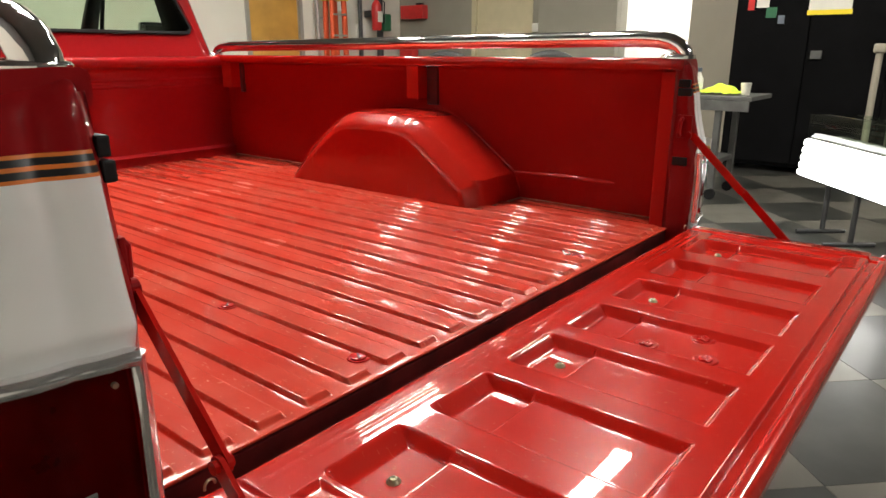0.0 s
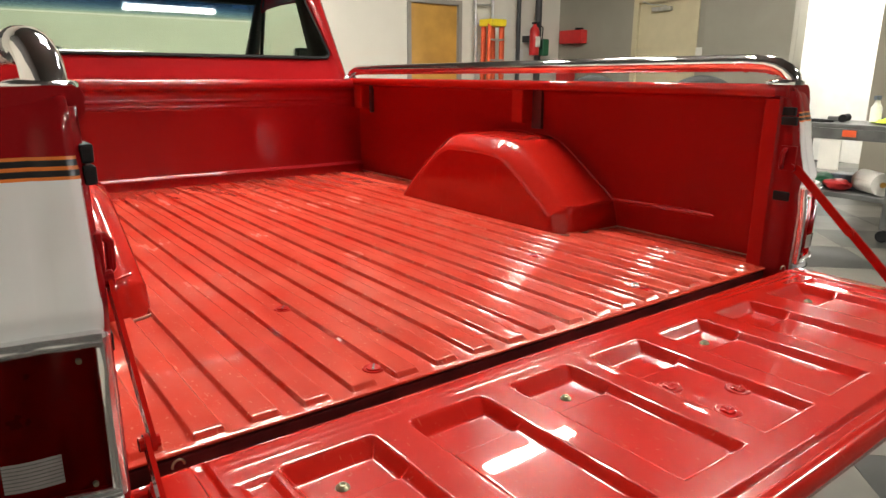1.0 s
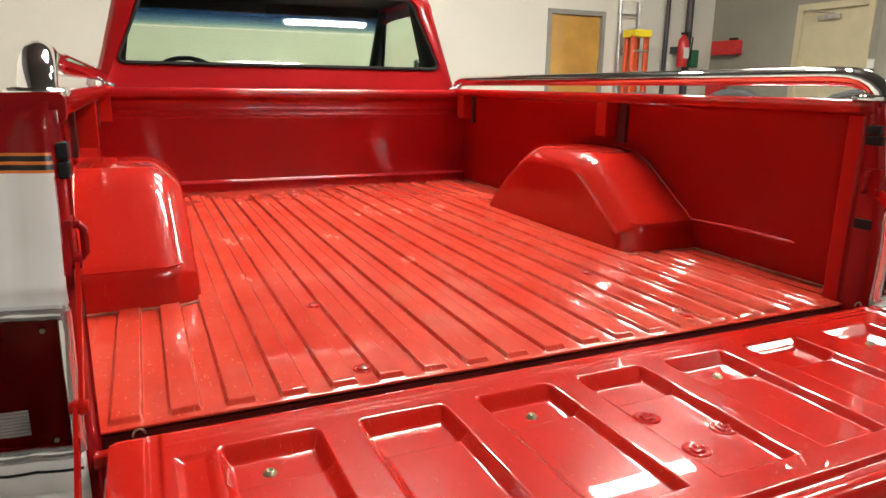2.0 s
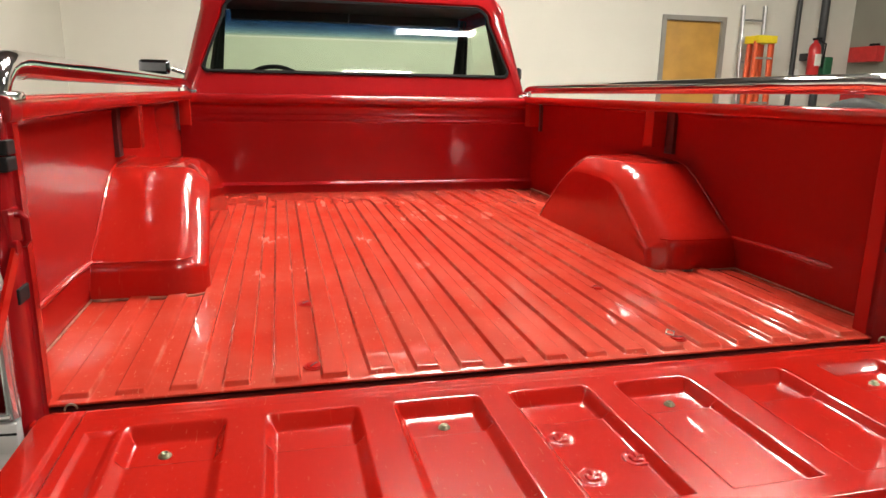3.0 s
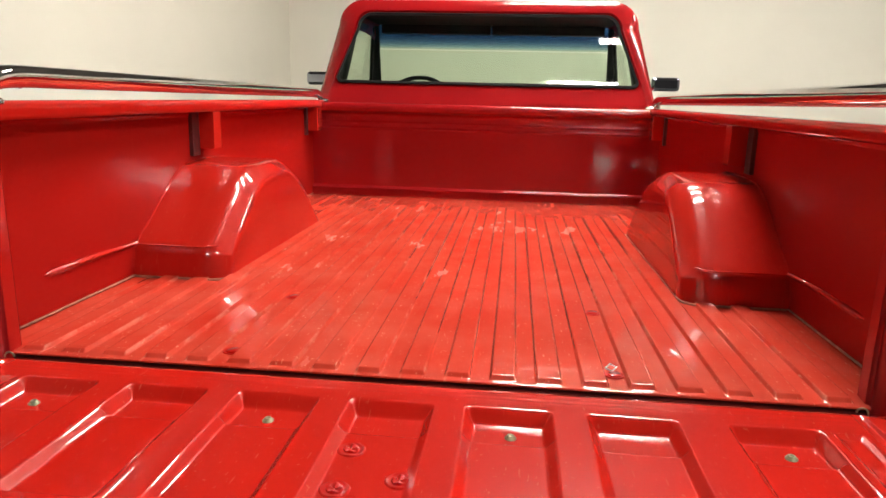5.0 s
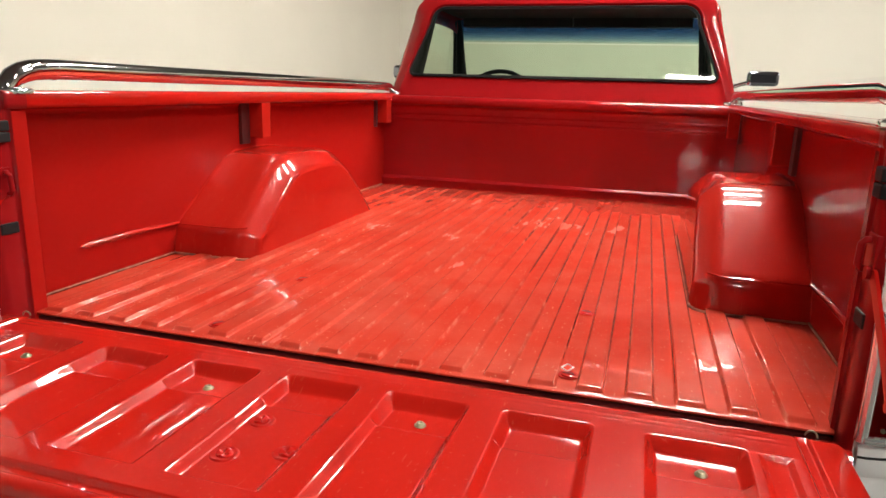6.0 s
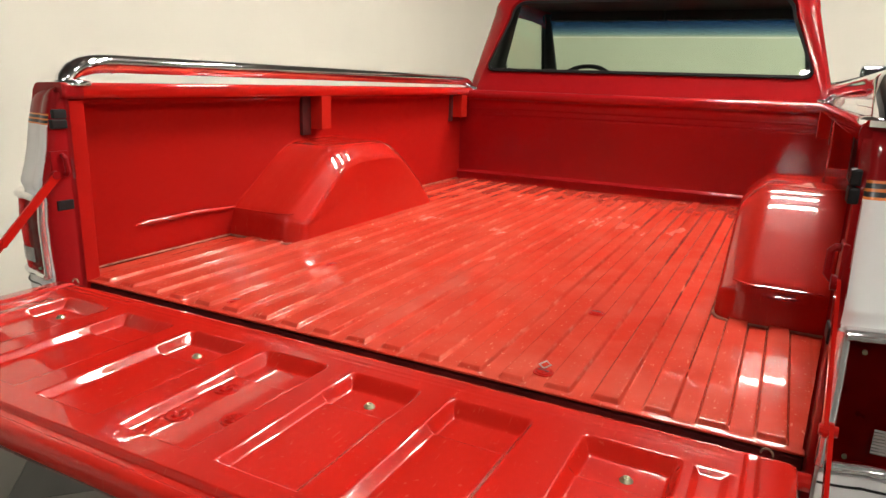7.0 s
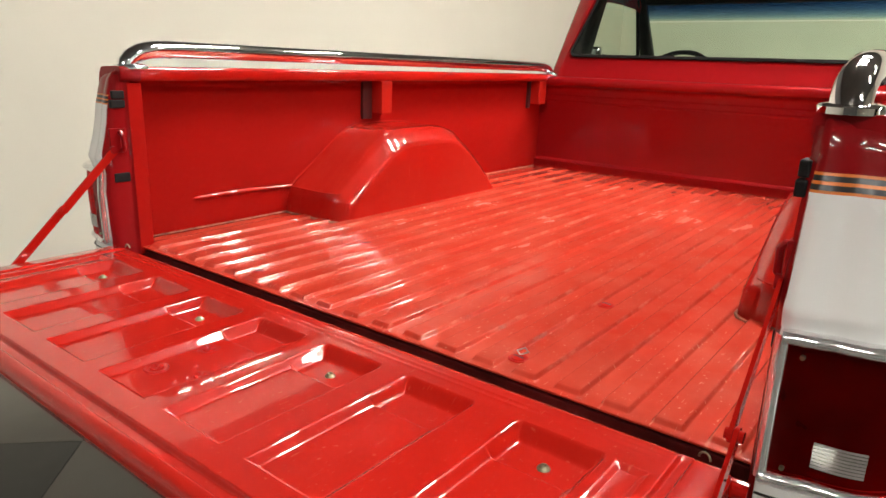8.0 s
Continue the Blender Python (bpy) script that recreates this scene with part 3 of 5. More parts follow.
def inset_line(prof, inset, n):
    """The profile moved inwards by inset, cut at the floor and sampled in n even steps."""
    fine = []
    for (y0, z0), (y1, z1) in zip(prof, prof[1:]):
        fine += [(y0 + (y1 - y0) * k / 6, z0 + (z1 - z0) * k / 6) for k in range(6)]
    fine.append(prof[-1])
    moved = []
    for i, (y, z) in enumerate(fine):
        a, b = Vector(fine[max(i - 4, 0)]), Vector(fine[min(i + 4, len(fine) - 1)])
        t = (b - a).normalized()
        moved.append((y + t.y * inset, z - t.x * inset))
    keep = [p for p in moved if p[1] >= ZF - 0.004]
    run = [0.0]
    for p, q in zip(keep, keep[1:]):
        run.append(run[-1] + math.hypot(q[0] - p[0], q[1] - p[1]))
    ys, zs = list(zip(run, (p[0] for p in keep))), list(zip(run, (p[1] for p in keep)))
    row = [(lerp(ys, run[-1] * k / n), lerp(zs, run[-1] * k / n)) for k in range(n + 1)]
    row[0], row[-1] = (row[0][0], ZF - 0.004), (row[-1][0], ZF - 0.004)
    return row


def wheel_house(s):
    """The wheel box inside the bed: sloping ends, a wide bevel along the edge and a flat inner face."""
    prof = [(0.556, ZF - 0.004), (0.558, 0.765), (0.572, 0.822), (0.582, 0.834), (0.64, 0.876), (0.72, 0.934), (0.785, 0.979), (0.815, 0.997), (0.845, 1.011), (0.885, 1.022), (0.95, 1.027), (1.08, 1.028), (1.16, 1.024), (1.21, 1.012), (1.25, 0.992), (1.31, 0.950), (1.39, 0.884), (1.46, 0.816), (1.50, 0.772), (1.52, ZF - 0.004)]
    # from the wall inwards: soft bend, bevel, tight bend, then the flat inner face
    lanes = [(0.868, 0.0), (0.80, 0.0), (0.73, 0.0), (0.700, 0.0004), (0.684, 0.0018), (0.672, 0.0048), (0.662, 0.0098), (0.654, 0.0160), (0.640, 0.0290), (0.628, 0.0410), (0.6235, 0.0470), (0.6205, 0.0540), (0.6190, 0.0620)]
    n = 72
    rows = []
    for x, inset in lanes:
        rows.append([(s * (x - 0.05 * (1.03 - z) * smooth(0.75, 0.66, x)), y, z) for y, z in inset_line(prof, inset, n)])
    bm = nb()
    sweep(bm, rows)
    bmesh.ops.remove_doubles(bm, verts=bm.verts, dist=0.0004)
    bmesh.ops.dissolve_degenerate(bm, dist=0.0003, edges=bm.edges)
    house = part("wheel_house", bm, M_WELL, truck, "rounded red wheel house in the bed", smooth=True)
    bm = nb()
    bm.faces.new([bm.verts.new(p) for p in rows[-1]])
    part("inner_face", bm, M_WELL, house)
    xi = 0.606
    bm = nb()
    foot = [(0.862, 0.552), (xi + 0.06, 0.552), (xi + 0.030, 0.557), (xi + 0.010, 0.570), (xi, 0.595), (xi, 1.0), (xi, 1.46)]
    tube(bm, [(s * x, y, ZF + 0.003) for x, y in foot], 0.0032, 8)
    part("skirt", bm, M_DUSTSEAM, house, "dusty seam round the foot", smooth=True)
    bm = nb()
    tube(bm, [(s * (0.868 if z < 0.85 else 0.862), y - (0.004 if y < 1.0 else -0.004), z + 0.003) for y, z in prof[1:-1]], 0.003, 8)
    part("weld_flange", bm, M_WELL, truck, smooth=True)
    bm = nb()
    tube(bm, [(s * 0.86, 0.574, 0.8305), (s * 0.69, 0.574, 0.8305), (s * 0.665, 0.579, 0.831), (s * 0.640, 0.598, 0.832)], 0.0022, 8)
    part("ledge_bead", bm, M_WELL, truck, smooth=True)
    bm = nb()
    tube(bm, [(s * 0.866, 0.205, 0.838), (s * 0.8645, 0.225, 0.838), (s * 0.8645, 0.40, 0.839), (s * 0.8645, 0.575, 0.832)], [0.002, 0.007, 0.007, 0.006], 10)
    part("pressed_bead", bm, M_WELL, truck, smooth=True)


def chrome_rail(s):
    bm = nb()
    pts = [(0.813, 0.004, 1.213), (0.813, 0.008, 1.225), (0.813, 0.023, 1.2415), (0.814, 0.046, 1.2535), (0.815, 0.076, 1.2605), (0.816, 0.112, 1.263)]
    pts += [(0.819 + 0.001 * i, 0.14 + 0.2 * i, 1.264 - 0.0012 * i) for i in range(0, 11)]
    pts += [(0.830, 2.20, 1.250), (0.830, 2.235, 1.246), (0.831, 2.262, 1.238), (0.832, 2.278, 1.226), (0.833, 2.283, 1.213)]
    rs = [0.0228] * 5 + [0.0228] * (len(pts) - 9) + [0.0215] * 4
    rail = part("bed_rail", tube(bm, [(s * x + (0.008 if s > 0 else -0.006), y, z if z < 1.22 else z + (0.005 if s > 0 else 0.003)) for x, y, z in pts], rs, 20), M_CHROME, truck, "polished chrome tube rail", smooth=True)
    for y, ln in ((0.024, 0.046), (2.275, 0.036)):
        bm = nb()
        prof = [(1.0, 1.2145), (1.0, 1.2225), (0.93, 1.2255), (0.70, 1.2275), (0.45, 1.2295)]
        sweep(bm, [[(s * (0.822 + 0.038 * q * math.cos(k * math.tau / 24)), y + ln * q * math.sin(k * math.tau / 24), z) for k in range(24)] for q, z in prof], close=True)
        part("rail_foot", bm, M_CHROME, rail, smooth=True)
    bm = nb()
    tube(bm, [(s * 0.819 + (0.008 if s > 0 else -0.006), 0.128, 1.268 if s > 0 else 1.266), (s * 0.819 + (0.008 if s > 0 else -0.006), 0.136, 1.268 if s > 0 else 1.266)], 0.0236, 20)
    part("rail_joint", bm, M_CHROME, rail)


BACK = ("end_post", "tailgate_jamb", "rubber_bumper", "latch_striker", "strap_pin", "outer_side_panel", "tail_lamp_lens", "reflector", "lens_screw", "reversing_lens", "lamp_bezel", "lower_moulding", "moulding_line")
for side in (1, -1):
    before = set(bpy.data.objects)
    bed_side(side)
    corner_skin(side)
    tail_lamp(side)
    # the corners sit a little askew of the bed, as on a worn truck
    shift = (-0.002, 0.013, 0) if side > 0 else (-0.002, -0.009, 0)
    for ob in set(bpy.data.objects) - before:
        if ob.name.split(".")[0] in BACK:
            ob.data.transform(Matrix.Translation(shift))
    wheel_house(side)
    chrome_rail(side)

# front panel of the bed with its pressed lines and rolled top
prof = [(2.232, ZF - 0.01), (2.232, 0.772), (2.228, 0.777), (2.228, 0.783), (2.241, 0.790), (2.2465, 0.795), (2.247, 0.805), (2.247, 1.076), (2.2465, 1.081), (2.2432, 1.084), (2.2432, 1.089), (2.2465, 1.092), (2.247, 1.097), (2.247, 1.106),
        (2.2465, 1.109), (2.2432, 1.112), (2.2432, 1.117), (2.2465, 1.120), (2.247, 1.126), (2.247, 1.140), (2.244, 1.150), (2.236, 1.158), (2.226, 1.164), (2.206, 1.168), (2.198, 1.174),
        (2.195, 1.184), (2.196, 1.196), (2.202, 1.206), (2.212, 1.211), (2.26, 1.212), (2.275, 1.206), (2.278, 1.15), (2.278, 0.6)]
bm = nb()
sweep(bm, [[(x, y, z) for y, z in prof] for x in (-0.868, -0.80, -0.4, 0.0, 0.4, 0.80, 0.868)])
# cab red, darker than the bed red, stands in for shade on this panel
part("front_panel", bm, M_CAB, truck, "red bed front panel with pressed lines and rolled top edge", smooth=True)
# ---- tailgate ----
TGZ, TGX = 0.768, 0.782
YH, YF = -0.086, -0.555        # hinge edge, far edge


def ramp(a, b, v):
    """A straight slope with rounded ends."""
    t = min(1.0, max(0.0, (v - a) / (b - a)))
    e = 0.28
    if t < e:
        w = t * t / (2 * e)
    elif t > 1 - e:
        w = 1 - e - (1 - t) ** 2 / (2 * e)
    else:
        w = t - e / 2
    return w / (1 - e)


def ramp_box(v, lo, hi, soft):
    return min(ramp(lo - soft, lo, v), 1 - ramp(hi, hi + soft, v))


POCKETS = (-0.580, -0.389, -0.200, -0.014, 0.172, 0.362, 0.574)


def tailgate_height(x, y):
    d = 0.0
    for xc in POCKETS:
        if abs(x - xc) < 0.1:
            side, hinge, lip = 0.071 - abs(x - xc), (-0.150 - y) * 0.62, (y + 0.470) * 1.35
            far = min(side, lip) if lip < 0.02 else side
            r = 0.012
            w = r - math.hypot(r - far, r - hinge) if far < r and hinge < r else min(far, hinge)
            d = max(d, (0.0125 + 0.0070 * ramp(-0.2470, -0.2400, y)) * ramp(0.0, 0.0195, w))
    z = TGZ - d
    for yb, w, h in ((-0.112, 0.0042, 0.0004), (-0.126, 0.0042, 0.0004)):
        z += h * math.exp(-((y - yb) / w) ** 2) * bump_box(x, -0.69, 0.69, 0.03)
    z -= 0.009 * ramp_box(y, -0.529, -0.516, 0.007)          # groove before the far lip
    z -= 0.005 * ramp_box(abs(x), 0.720, 0.730, 0.006)
    # end pockets near the sides
    z -= 0.0045 * min(ramp_box(abs(x), 0.668, 0.690, 0.013), ramp_box(y, -0.450, -0.175, 0.018))
    return z


def stations(spans, lo, hi):
    """Sample places, close together within the spans (from, to, step) and sparse between."""
    out = {lo, hi}
    for a, b, step in spans:
        n = max(1, round((b - a) / step))
        out |= {round(a + (b - a) * i / n, 5) for i in range(n + 1)}
    out = sorted(v for v in out if lo <= v <= hi)
    keep = [out[0]]
    for v in out[1:]:
        if v - keep[-1] > 0.0008:
            keep.append(v)
    return keep


def tailgate():
    spans = [(s * c - 0.001 + o, s * c + 0.001 + o, 0.002) for s in (1, -1) for c in (0.655, 0.664, 0.690, 0.699) for o in (0,)]
    for xc in POCKETS:
        spans += [(xc - 0.0735, xc - 0.049, 0.00125), (xc - 0.046, xc + 0.046, 0.023), (xc + 0.049, xc + 0.0735, 0.00125)]
    for s in (1, -1):
        spans += [tuple(sorted((s * 0.653, s * 0.666))) + (0.002,), tuple(sorted((s * 0.688, s * 0.701))) + (0.002,), tuple(sorted((s * 0.712, s * 0.738))) + (0.002,)]
    xs = stations(spans, -TGX + 0.012, TGX - 0.012)
    ys = stations([(-0.140, -0.100, 0.0015), (-0.186, -0.148, 0.0014), (-0.252, -0.236, 0.0014), (-0.440, -0.260, 0.03), (-0.471, -0.453, 0.0014), (-0.539, -0.506, 0.0014)], YF + 0.016, YH - 0.010)[::-1]
    bm = nb()
    rows = []
    # rounded hinge edge, the pressed face, the rounded far edge, then the outer skin
    fronts = [(YH + 0.006, -0.050), (YH + 0.006, -0.014), (YH + 0.004, -0.006), (YH - 0.001, -0.0015)]
    backs = [(YF + 0.010, -0.001), (YF + 0.004, -0.004), (YF, -0.010), (YF - 0.002, -0.019), (YF + 0.000, -0.030), (YF + 0.006, -0.041), (YF + 0.02, -0.050), (YF + 0.10, -0.060), (-0.25, -0.064), (YH - 0.02, -0.060), (YH + 0.006, -0.050)]
    for y, dz in fronts:
        rows.append([(x, y, TGZ + dz) for x in xs])
    for y in ys:
        rows.append([(x, y, tailgate_height(x, y)) for x in xs])
    for y, dz in backs:
        rows.append([(x, y, TGZ + dz) for x in xs])
    # close the ends with a rolled edge
    full = []
    for row in rows:
        y, zl, zr = row[0][1], row[0][2], row[-1][2]
        lo = TGZ - 0.025
        full.append([(-TGX, y, (zl - 0.012) if zl > lo else zl + 0.010), (-TGX + 0.003, y, (zl - 0.004) if zl > lo else zl + 0.003)] + row +
                    [(TGX - 0.003, y, (zr - 0.004) if zr > lo else zr + 0.003), (TGX, y, (zr - 0.012) if zr > lo else zr + 0.010)])
    sweep(bm, full)
    gate = part("tailgate", bm, M_GATE, truck, "open red tailgate with pressed ribs and pockets", smooth=True)
    for s in (1, -1):
        bm = nb()
        box(bm, s * (TGX - 0.004), s * (TGX - 0.001), YF + 0.008, YH, TGZ - 0.052, TGZ - 0.010, 0.001)
        part("gate_end", bm, M_RED, gate)
    for x in (-0.590, -0.200, 0.176, 0.580):
        y, z = -0.213, tailgate_height(x, -0.213)
        bm = nb()
        prof = [(0.0090, 0.0), (0.0090, 0.0015), (0.0060, 0.0020), (0.0058, 0.0050), (0.0038, 0.0057), (0.0034, 0.0036), (0.0003, 0.0036)]
        sweep(bm, [[(x + a * math.cos(k * math.tau / 12), y + a * math.sin(k * math.tau / 12), z + h) for k in range(12)] for a, h in prof], close=True)
        part("gate_bolt", bm, M_STEEL, gate, "zinc plated bolt with washer")
    for x, y in ((-0.048, -0.293), (-0.046, -0.392), (0.033, -0.362)):
        z = tailgate_height(x, y)
        bm = nb()
        sweep(bm, [[(x + a * math.cos(k * math.tau / 24), y + a * math.sin(k * math.tau / 24), z + h * (0.8 + 0.3 * math.cos(k * math.tau / 6))) for k in range(24)] for a, h in ((0.0205, 0.0002), (0.0185, 0.0026), (0.0165, 0.0026), (0.0135, 0.0010), (0.0115, 0.0012), (0.0105, 0.0046), (0.0075, 0.0054), (0.0045, 0.0030), (0.0005, 0.0026))], close=True)
        part("handle_screw", bm, M_RED, gate, "red painted screw head", smooth=True)
    # hinges and the folding side straps
    for s in (1, -1):
        bm = nb()
        cyl(bm, (s * 0.735, YH + 0.020, TGZ - 0.035), (s * 0.800, YH + 0.020, TGZ - 0.035), 0.013)
        box(bm, s * 0.745, s * 0.775, YH - 0.01, YH + 0.03, TGZ - 0.05, TGZ - 0.022, 0.003)
        part("hinge", bm, M_RED, gate, "red painted hinge barrel")
        a, b = Vector((s * 0.789, -0.050 if s > 0 else -0.058, 1.010)), Vector((s * 0.791, -0.318, TGZ - 0.014))
        mid = a.lerp(b, 0.53)
        for p, q, o, name in ((a, mid, 0.0, "upper_strap"), (mid, b, 0.006, "lower_strap")):
            d = (q - p).normalized()
            up = Vector((1, 0, 0)).cross(d).normalized()
            bm = nb()
            e = 0.010
            rows = []
            for k in range(9):
                t = math.pi * k / 8
                rows.append(p - d * e * math.sin(t) + up * e * math.cos(t))
            for k in range(9):
                t = math.pi * k / 8
                rows.append(q + d * e * math.sin(t) - up * e * math.cos(t))
            fl = [bm.verts.new(v + Vector((s * o, 0, 0))) for v in rows]
            fr = [bm.verts.new(v + Vector((s * (o + 0.005), 0, 0))) for v in rows]
            bm.faces.new(fl)
            bm.faces.new(fr[::-1])
            for k in range(len(fl)):
                bm.faces.new((fl[k], fl[(k + 1) % len(fl)], fr[(k + 1) % len(fl)], fr[k]))
            part(name, bm, M_RED, gate, "red painted folding tailgate strap")
        bm = nb()
        cyl(bm, mid + Vector((s * -0.004, 0, 0)), mid + Vector((s * 0.016, 0, 0)), 0.007, seg=12)
        part("strap_rivet", bm, M_RED, gate)
        bm = nb()
        cyl(bm, b + Vector((s * -0.02, 0, 0)), b + Vector((s * 0.014, 0, 0)), 0.008, seg=12)
        part("strap_bolt", bm, M_RED, gate)
        # wire loop of the latch rod by the hinge
        bm = nb()
        tube(bm, [(s * (0.742 + 0.008 * math.cos(k / 8 * math.pi)), YH + 0.012 + 0.004 * k / 8, TGZ - 0.005 + 0.009 * math.sin(k / 8 * math.pi)) for k in range(9)], 0.0016, 6)
        part("latch_wire", bm, M_STEEL, gate)
    return gate


tailgate()
# gap under the bed edge: sill and sheet carry its shade as dark colour
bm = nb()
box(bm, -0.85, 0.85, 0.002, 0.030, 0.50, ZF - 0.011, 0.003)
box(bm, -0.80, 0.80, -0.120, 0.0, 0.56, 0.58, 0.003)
part("rear_sill", bm, M_SILLSHADE, truck, "rear sill below the bed floor, shade put into its dark maroon")

# ---- cab ----
BEFORE_CAB = set(bpy.data.objects)
def cab_loop(hw0, z0, hw1, z1, r0, r1, n=10, crown=0.0):
    """A rounded trapezoid, wide at the bottom, as (x, z) points, anticlockwise from the bottom left."""
    pts = []
    for cx, cz, r, a0 in ((-hw0 + r0, z0 + r0, r0, 180), (hw0 - r0, z0 + r0, r0, 270), (hw1 - r1, z1 - r1, r1, 0), (-hw1 + r1, z1 - r1, r1, 90)):
        pts += [(cx + r * math.cos(radians(a0 + 90 * i / n)), cz + r * math.sin(radians(a0 + 90 * i / n))) for i in range(n + 1)]
    return [(x, z + crown * (1 - (x / hw1) ** 2) if z > (z0 + z1) / 2 else z) for x, z in pts]


def lean(z):
    return 2.335 + 0.155 * (z - 1.2)


outer = [(x - 0.004, z) for x, z in cab_loop(0.958, 0.85, 0.760, 1.724, 0.03, 0.125, crown=0.012)]
edge = [(x - 0.004, z) for x, z in cab_loop(0.942, 0.86, 0.740, 1.702, 0.03, 0.115, crown=0.012)]
rim = cab_loop(0.778, 1.296, 0.674, 1.672, 0.035, 0.085, crown=0.008)
hole = cab_loop(0.766, 1.308, 0.664, 1.662, 0.03, 0.078, crown=0.008)
bm = nb()
sweep(bm, [[(x, 2.66 + 0.1 * (z - 1.2), z) for x, z in outer], [(x, lean(z) + 0.05, z) for x, z in outer], [(x * 0.996, lean(z) + 0.02, z) for x, z in outer],
           [(x, lean(z) + 0.003, z) for x, z in edge], [(x, lean(z), z) for x, z in rim], [(x, lean(z) + 0.012, z) for x, z in hole]], close=True)
cab = part("cab_back", bm, M_CAB, truck, "red cab back panel around the rear window", smooth=True)
bm = nb()
gas = cab_loop(0.752, 1.324, 0.650, 1.648, 0.02, 0.070, crown=0.008)
sweep(bm, [[(x, lean(z) + 0.008, z) for x, z in hole], [(x, lean(z) - 0.004, z) for x, z in cab_loop(0.762, 1.313, 0.660, 1.658, 0.03, 0.076, crown=0.008)],
           [(x, lean(z) - 0.002, z) for x, z in gas], [(x, lean(z) + 0.012, z) for x, z in gas]], close=True)
part("window_gasket", bm, M_RUBBER, cab, "black rubber window gasket", smooth=True)
bm = nb()
bm.faces.new([bm.verts.new((x, lean(z) + 0.006, z)) for x, z in gas])
part("rear_window", bm, M_GLASS, cab, "tinted rear window glass")
# roof, pillars, doors, windscreen
bm = nb()
rows = []
for y, w, dz in ((2.55, 0.0, 0.0), (2.75, 0.0, 0.006), (2.9, 0.0, 0.006), (3.04, -0.01, -0.004), (3.11, -0.02, -0.022)):
    rows.append([(x * (1 + w), y, z + dz) for x, z in [(-0.735, 1.60), (-0.728, 1.64), (-0.712, 1.685), (-0.66, 1.72), (-0.4, 1.731), (0, 1.735), (0.4, 1.731), (0.66, 1.72), (0.712, 1.685), (0.728, 1.64), (0.735, 1.60)]])
sweep(bm, rows)
part("roof", bm, M_CAB, truck, "red cab roof", smooth=True)
bm = nb()
box(bm, -0.70, 0.70, 2.42, 3.10, 1.672, 1.69, 0.004)
box(bm, -0.66, -0.004, 3.02, 3.10, 1.618, 1.668, 0.006)
box(bm, 0.004, 0.66, 3.02, 3.10, 1.618, 1.668, 0.006)
part("headliner", bm, M_TRIM, truck, "black headliner and sun visors")
for s in (1, -1):
    bm = nb()
    # rear corner trim, seen dark through the window
    sweep(bm, [[(s * 0.715, lean(1.66) + 0.05, 1.68), (s * 0.668, lean(1.66) + 0.04, 1.68), (s * 0.690, 2.62, 1.68), (s * 0.715, 2.64, 1.68)],
               [(s * 0.845, lean(1.25) + 0.05, 1.22), (s * 0.795, lean(1.25) + 0.04, 1.22), (s * 0.800, 2.62, 1.22), (s * 0.845, 2.64, 1.22)]], close=True)
    part("pillar_trim", bm, M_TRIM, truck, "black inner pillar trim")
    bm = nb()
    sweep(bm, [[(s * 0.725, 3.05, 1.66), (s * 0.688, 3.07, 1.66), (s * 0.70, 3.14, 1.66), (s * 0.735, 3.12, 1.66)],
               [(s * 0.835, 3.50, 1.28), (s * 0.755, 3.52, 1.28), (s * 0.77, 3.60, 1.28), (s * 0.85, 3.58, 1.28)]], close=True)
    part("windscreen_pillar", bm, M_TRIM, truck, "dark windscreen pillar")
    # vent window divider and door frame
    bm = nb()
    tube(bm, [(s * 0.718, 3.05, 1.655), (s * 0.80, 3.36, 1.29)], 0.011, 8)
    part("vent_divider", bm, M_RUBBER, truck, "black vent window divider")
    bm = nb()
    sweep(bm, [[(s * x, y, z) for y in (2.64, 2.7, 3.2, 3.52)] for x, z in ((0.825, 1.29), (0.86, 1.285), (0.90, 1.26), (0.945, 1.15), (0.985, 1.02), (0.99, 0.9), (0.985, 0.75), (0.96, 0.55), (0.955, 0.48))],
          lambda i, k: 0 if i < 3 else 1)
    door = part("cab_door", bm, [M_CAB, M_WHITE], truck, "red and white cab door", smooth=True)
    bm = nb()
    bm.faces.new([bm.verts.new(p) for p in ((s * 0.832, 2.66, 1.285), (s * 0.836, 3.50, 1.285), (s * 0.722, 3.07, 1.65), (s * 0.724, 2.66, 1.65))])
    part("door_glass", bm, M_GLASS, door, "side window glass")
    bm = nb()
    box(bm, s * 0.80, s * 0.84, 2.64, 3.54, 1.24, 1.30, 0.008)
    part("door_sill_trim", bm, M_TRIM, door, "black door top trim")
    # lower cab body and front wing
    bm = nb()
    sweep(bm, [[(s * x, y, z) for y in (3.52, 4.2, 4.85, 4.95)] for x, z in ((0.60, 1.17), (0.86, 1.16), (0.94, 1.13), (0.985, 1.02), (0.99, 0.9), (0.985, 0.75), (0.96, 0.55))], lambda i, k: 0 if i < 3 else 1)
    part("front_wing", bm, [M_CAB, M_WHITE], truck, "red and white front wing", smooth=True)
    # door mirror
    bm = nb()
    if s > 0:
        box(bm, 1.00, 1.175, 3.27, 3.33, 1.315, 1.400, 0.028, 5)
    else:
        box(bm, -1.21, -1.035, 3.27, 3.33, 1.308, 1.393, 0.028, 5)
    mirror = part("door_mirror", bm, M_MIRROR, truck, "dull chrome door mirror", smooth=True)
    bm = nb()
    box(bm, s * (1.016 if s > 0 else 1.051), s * (1.159 if s > 0 else 1.194), 3.264, 3.276, 1.329 if s > 0 else 1.322, 1.386 if s > 0 else 1.379, 0.0055, 3)
    part("mirror_glass", bm, M_MIRROR, mirror, "dark mirror glass")
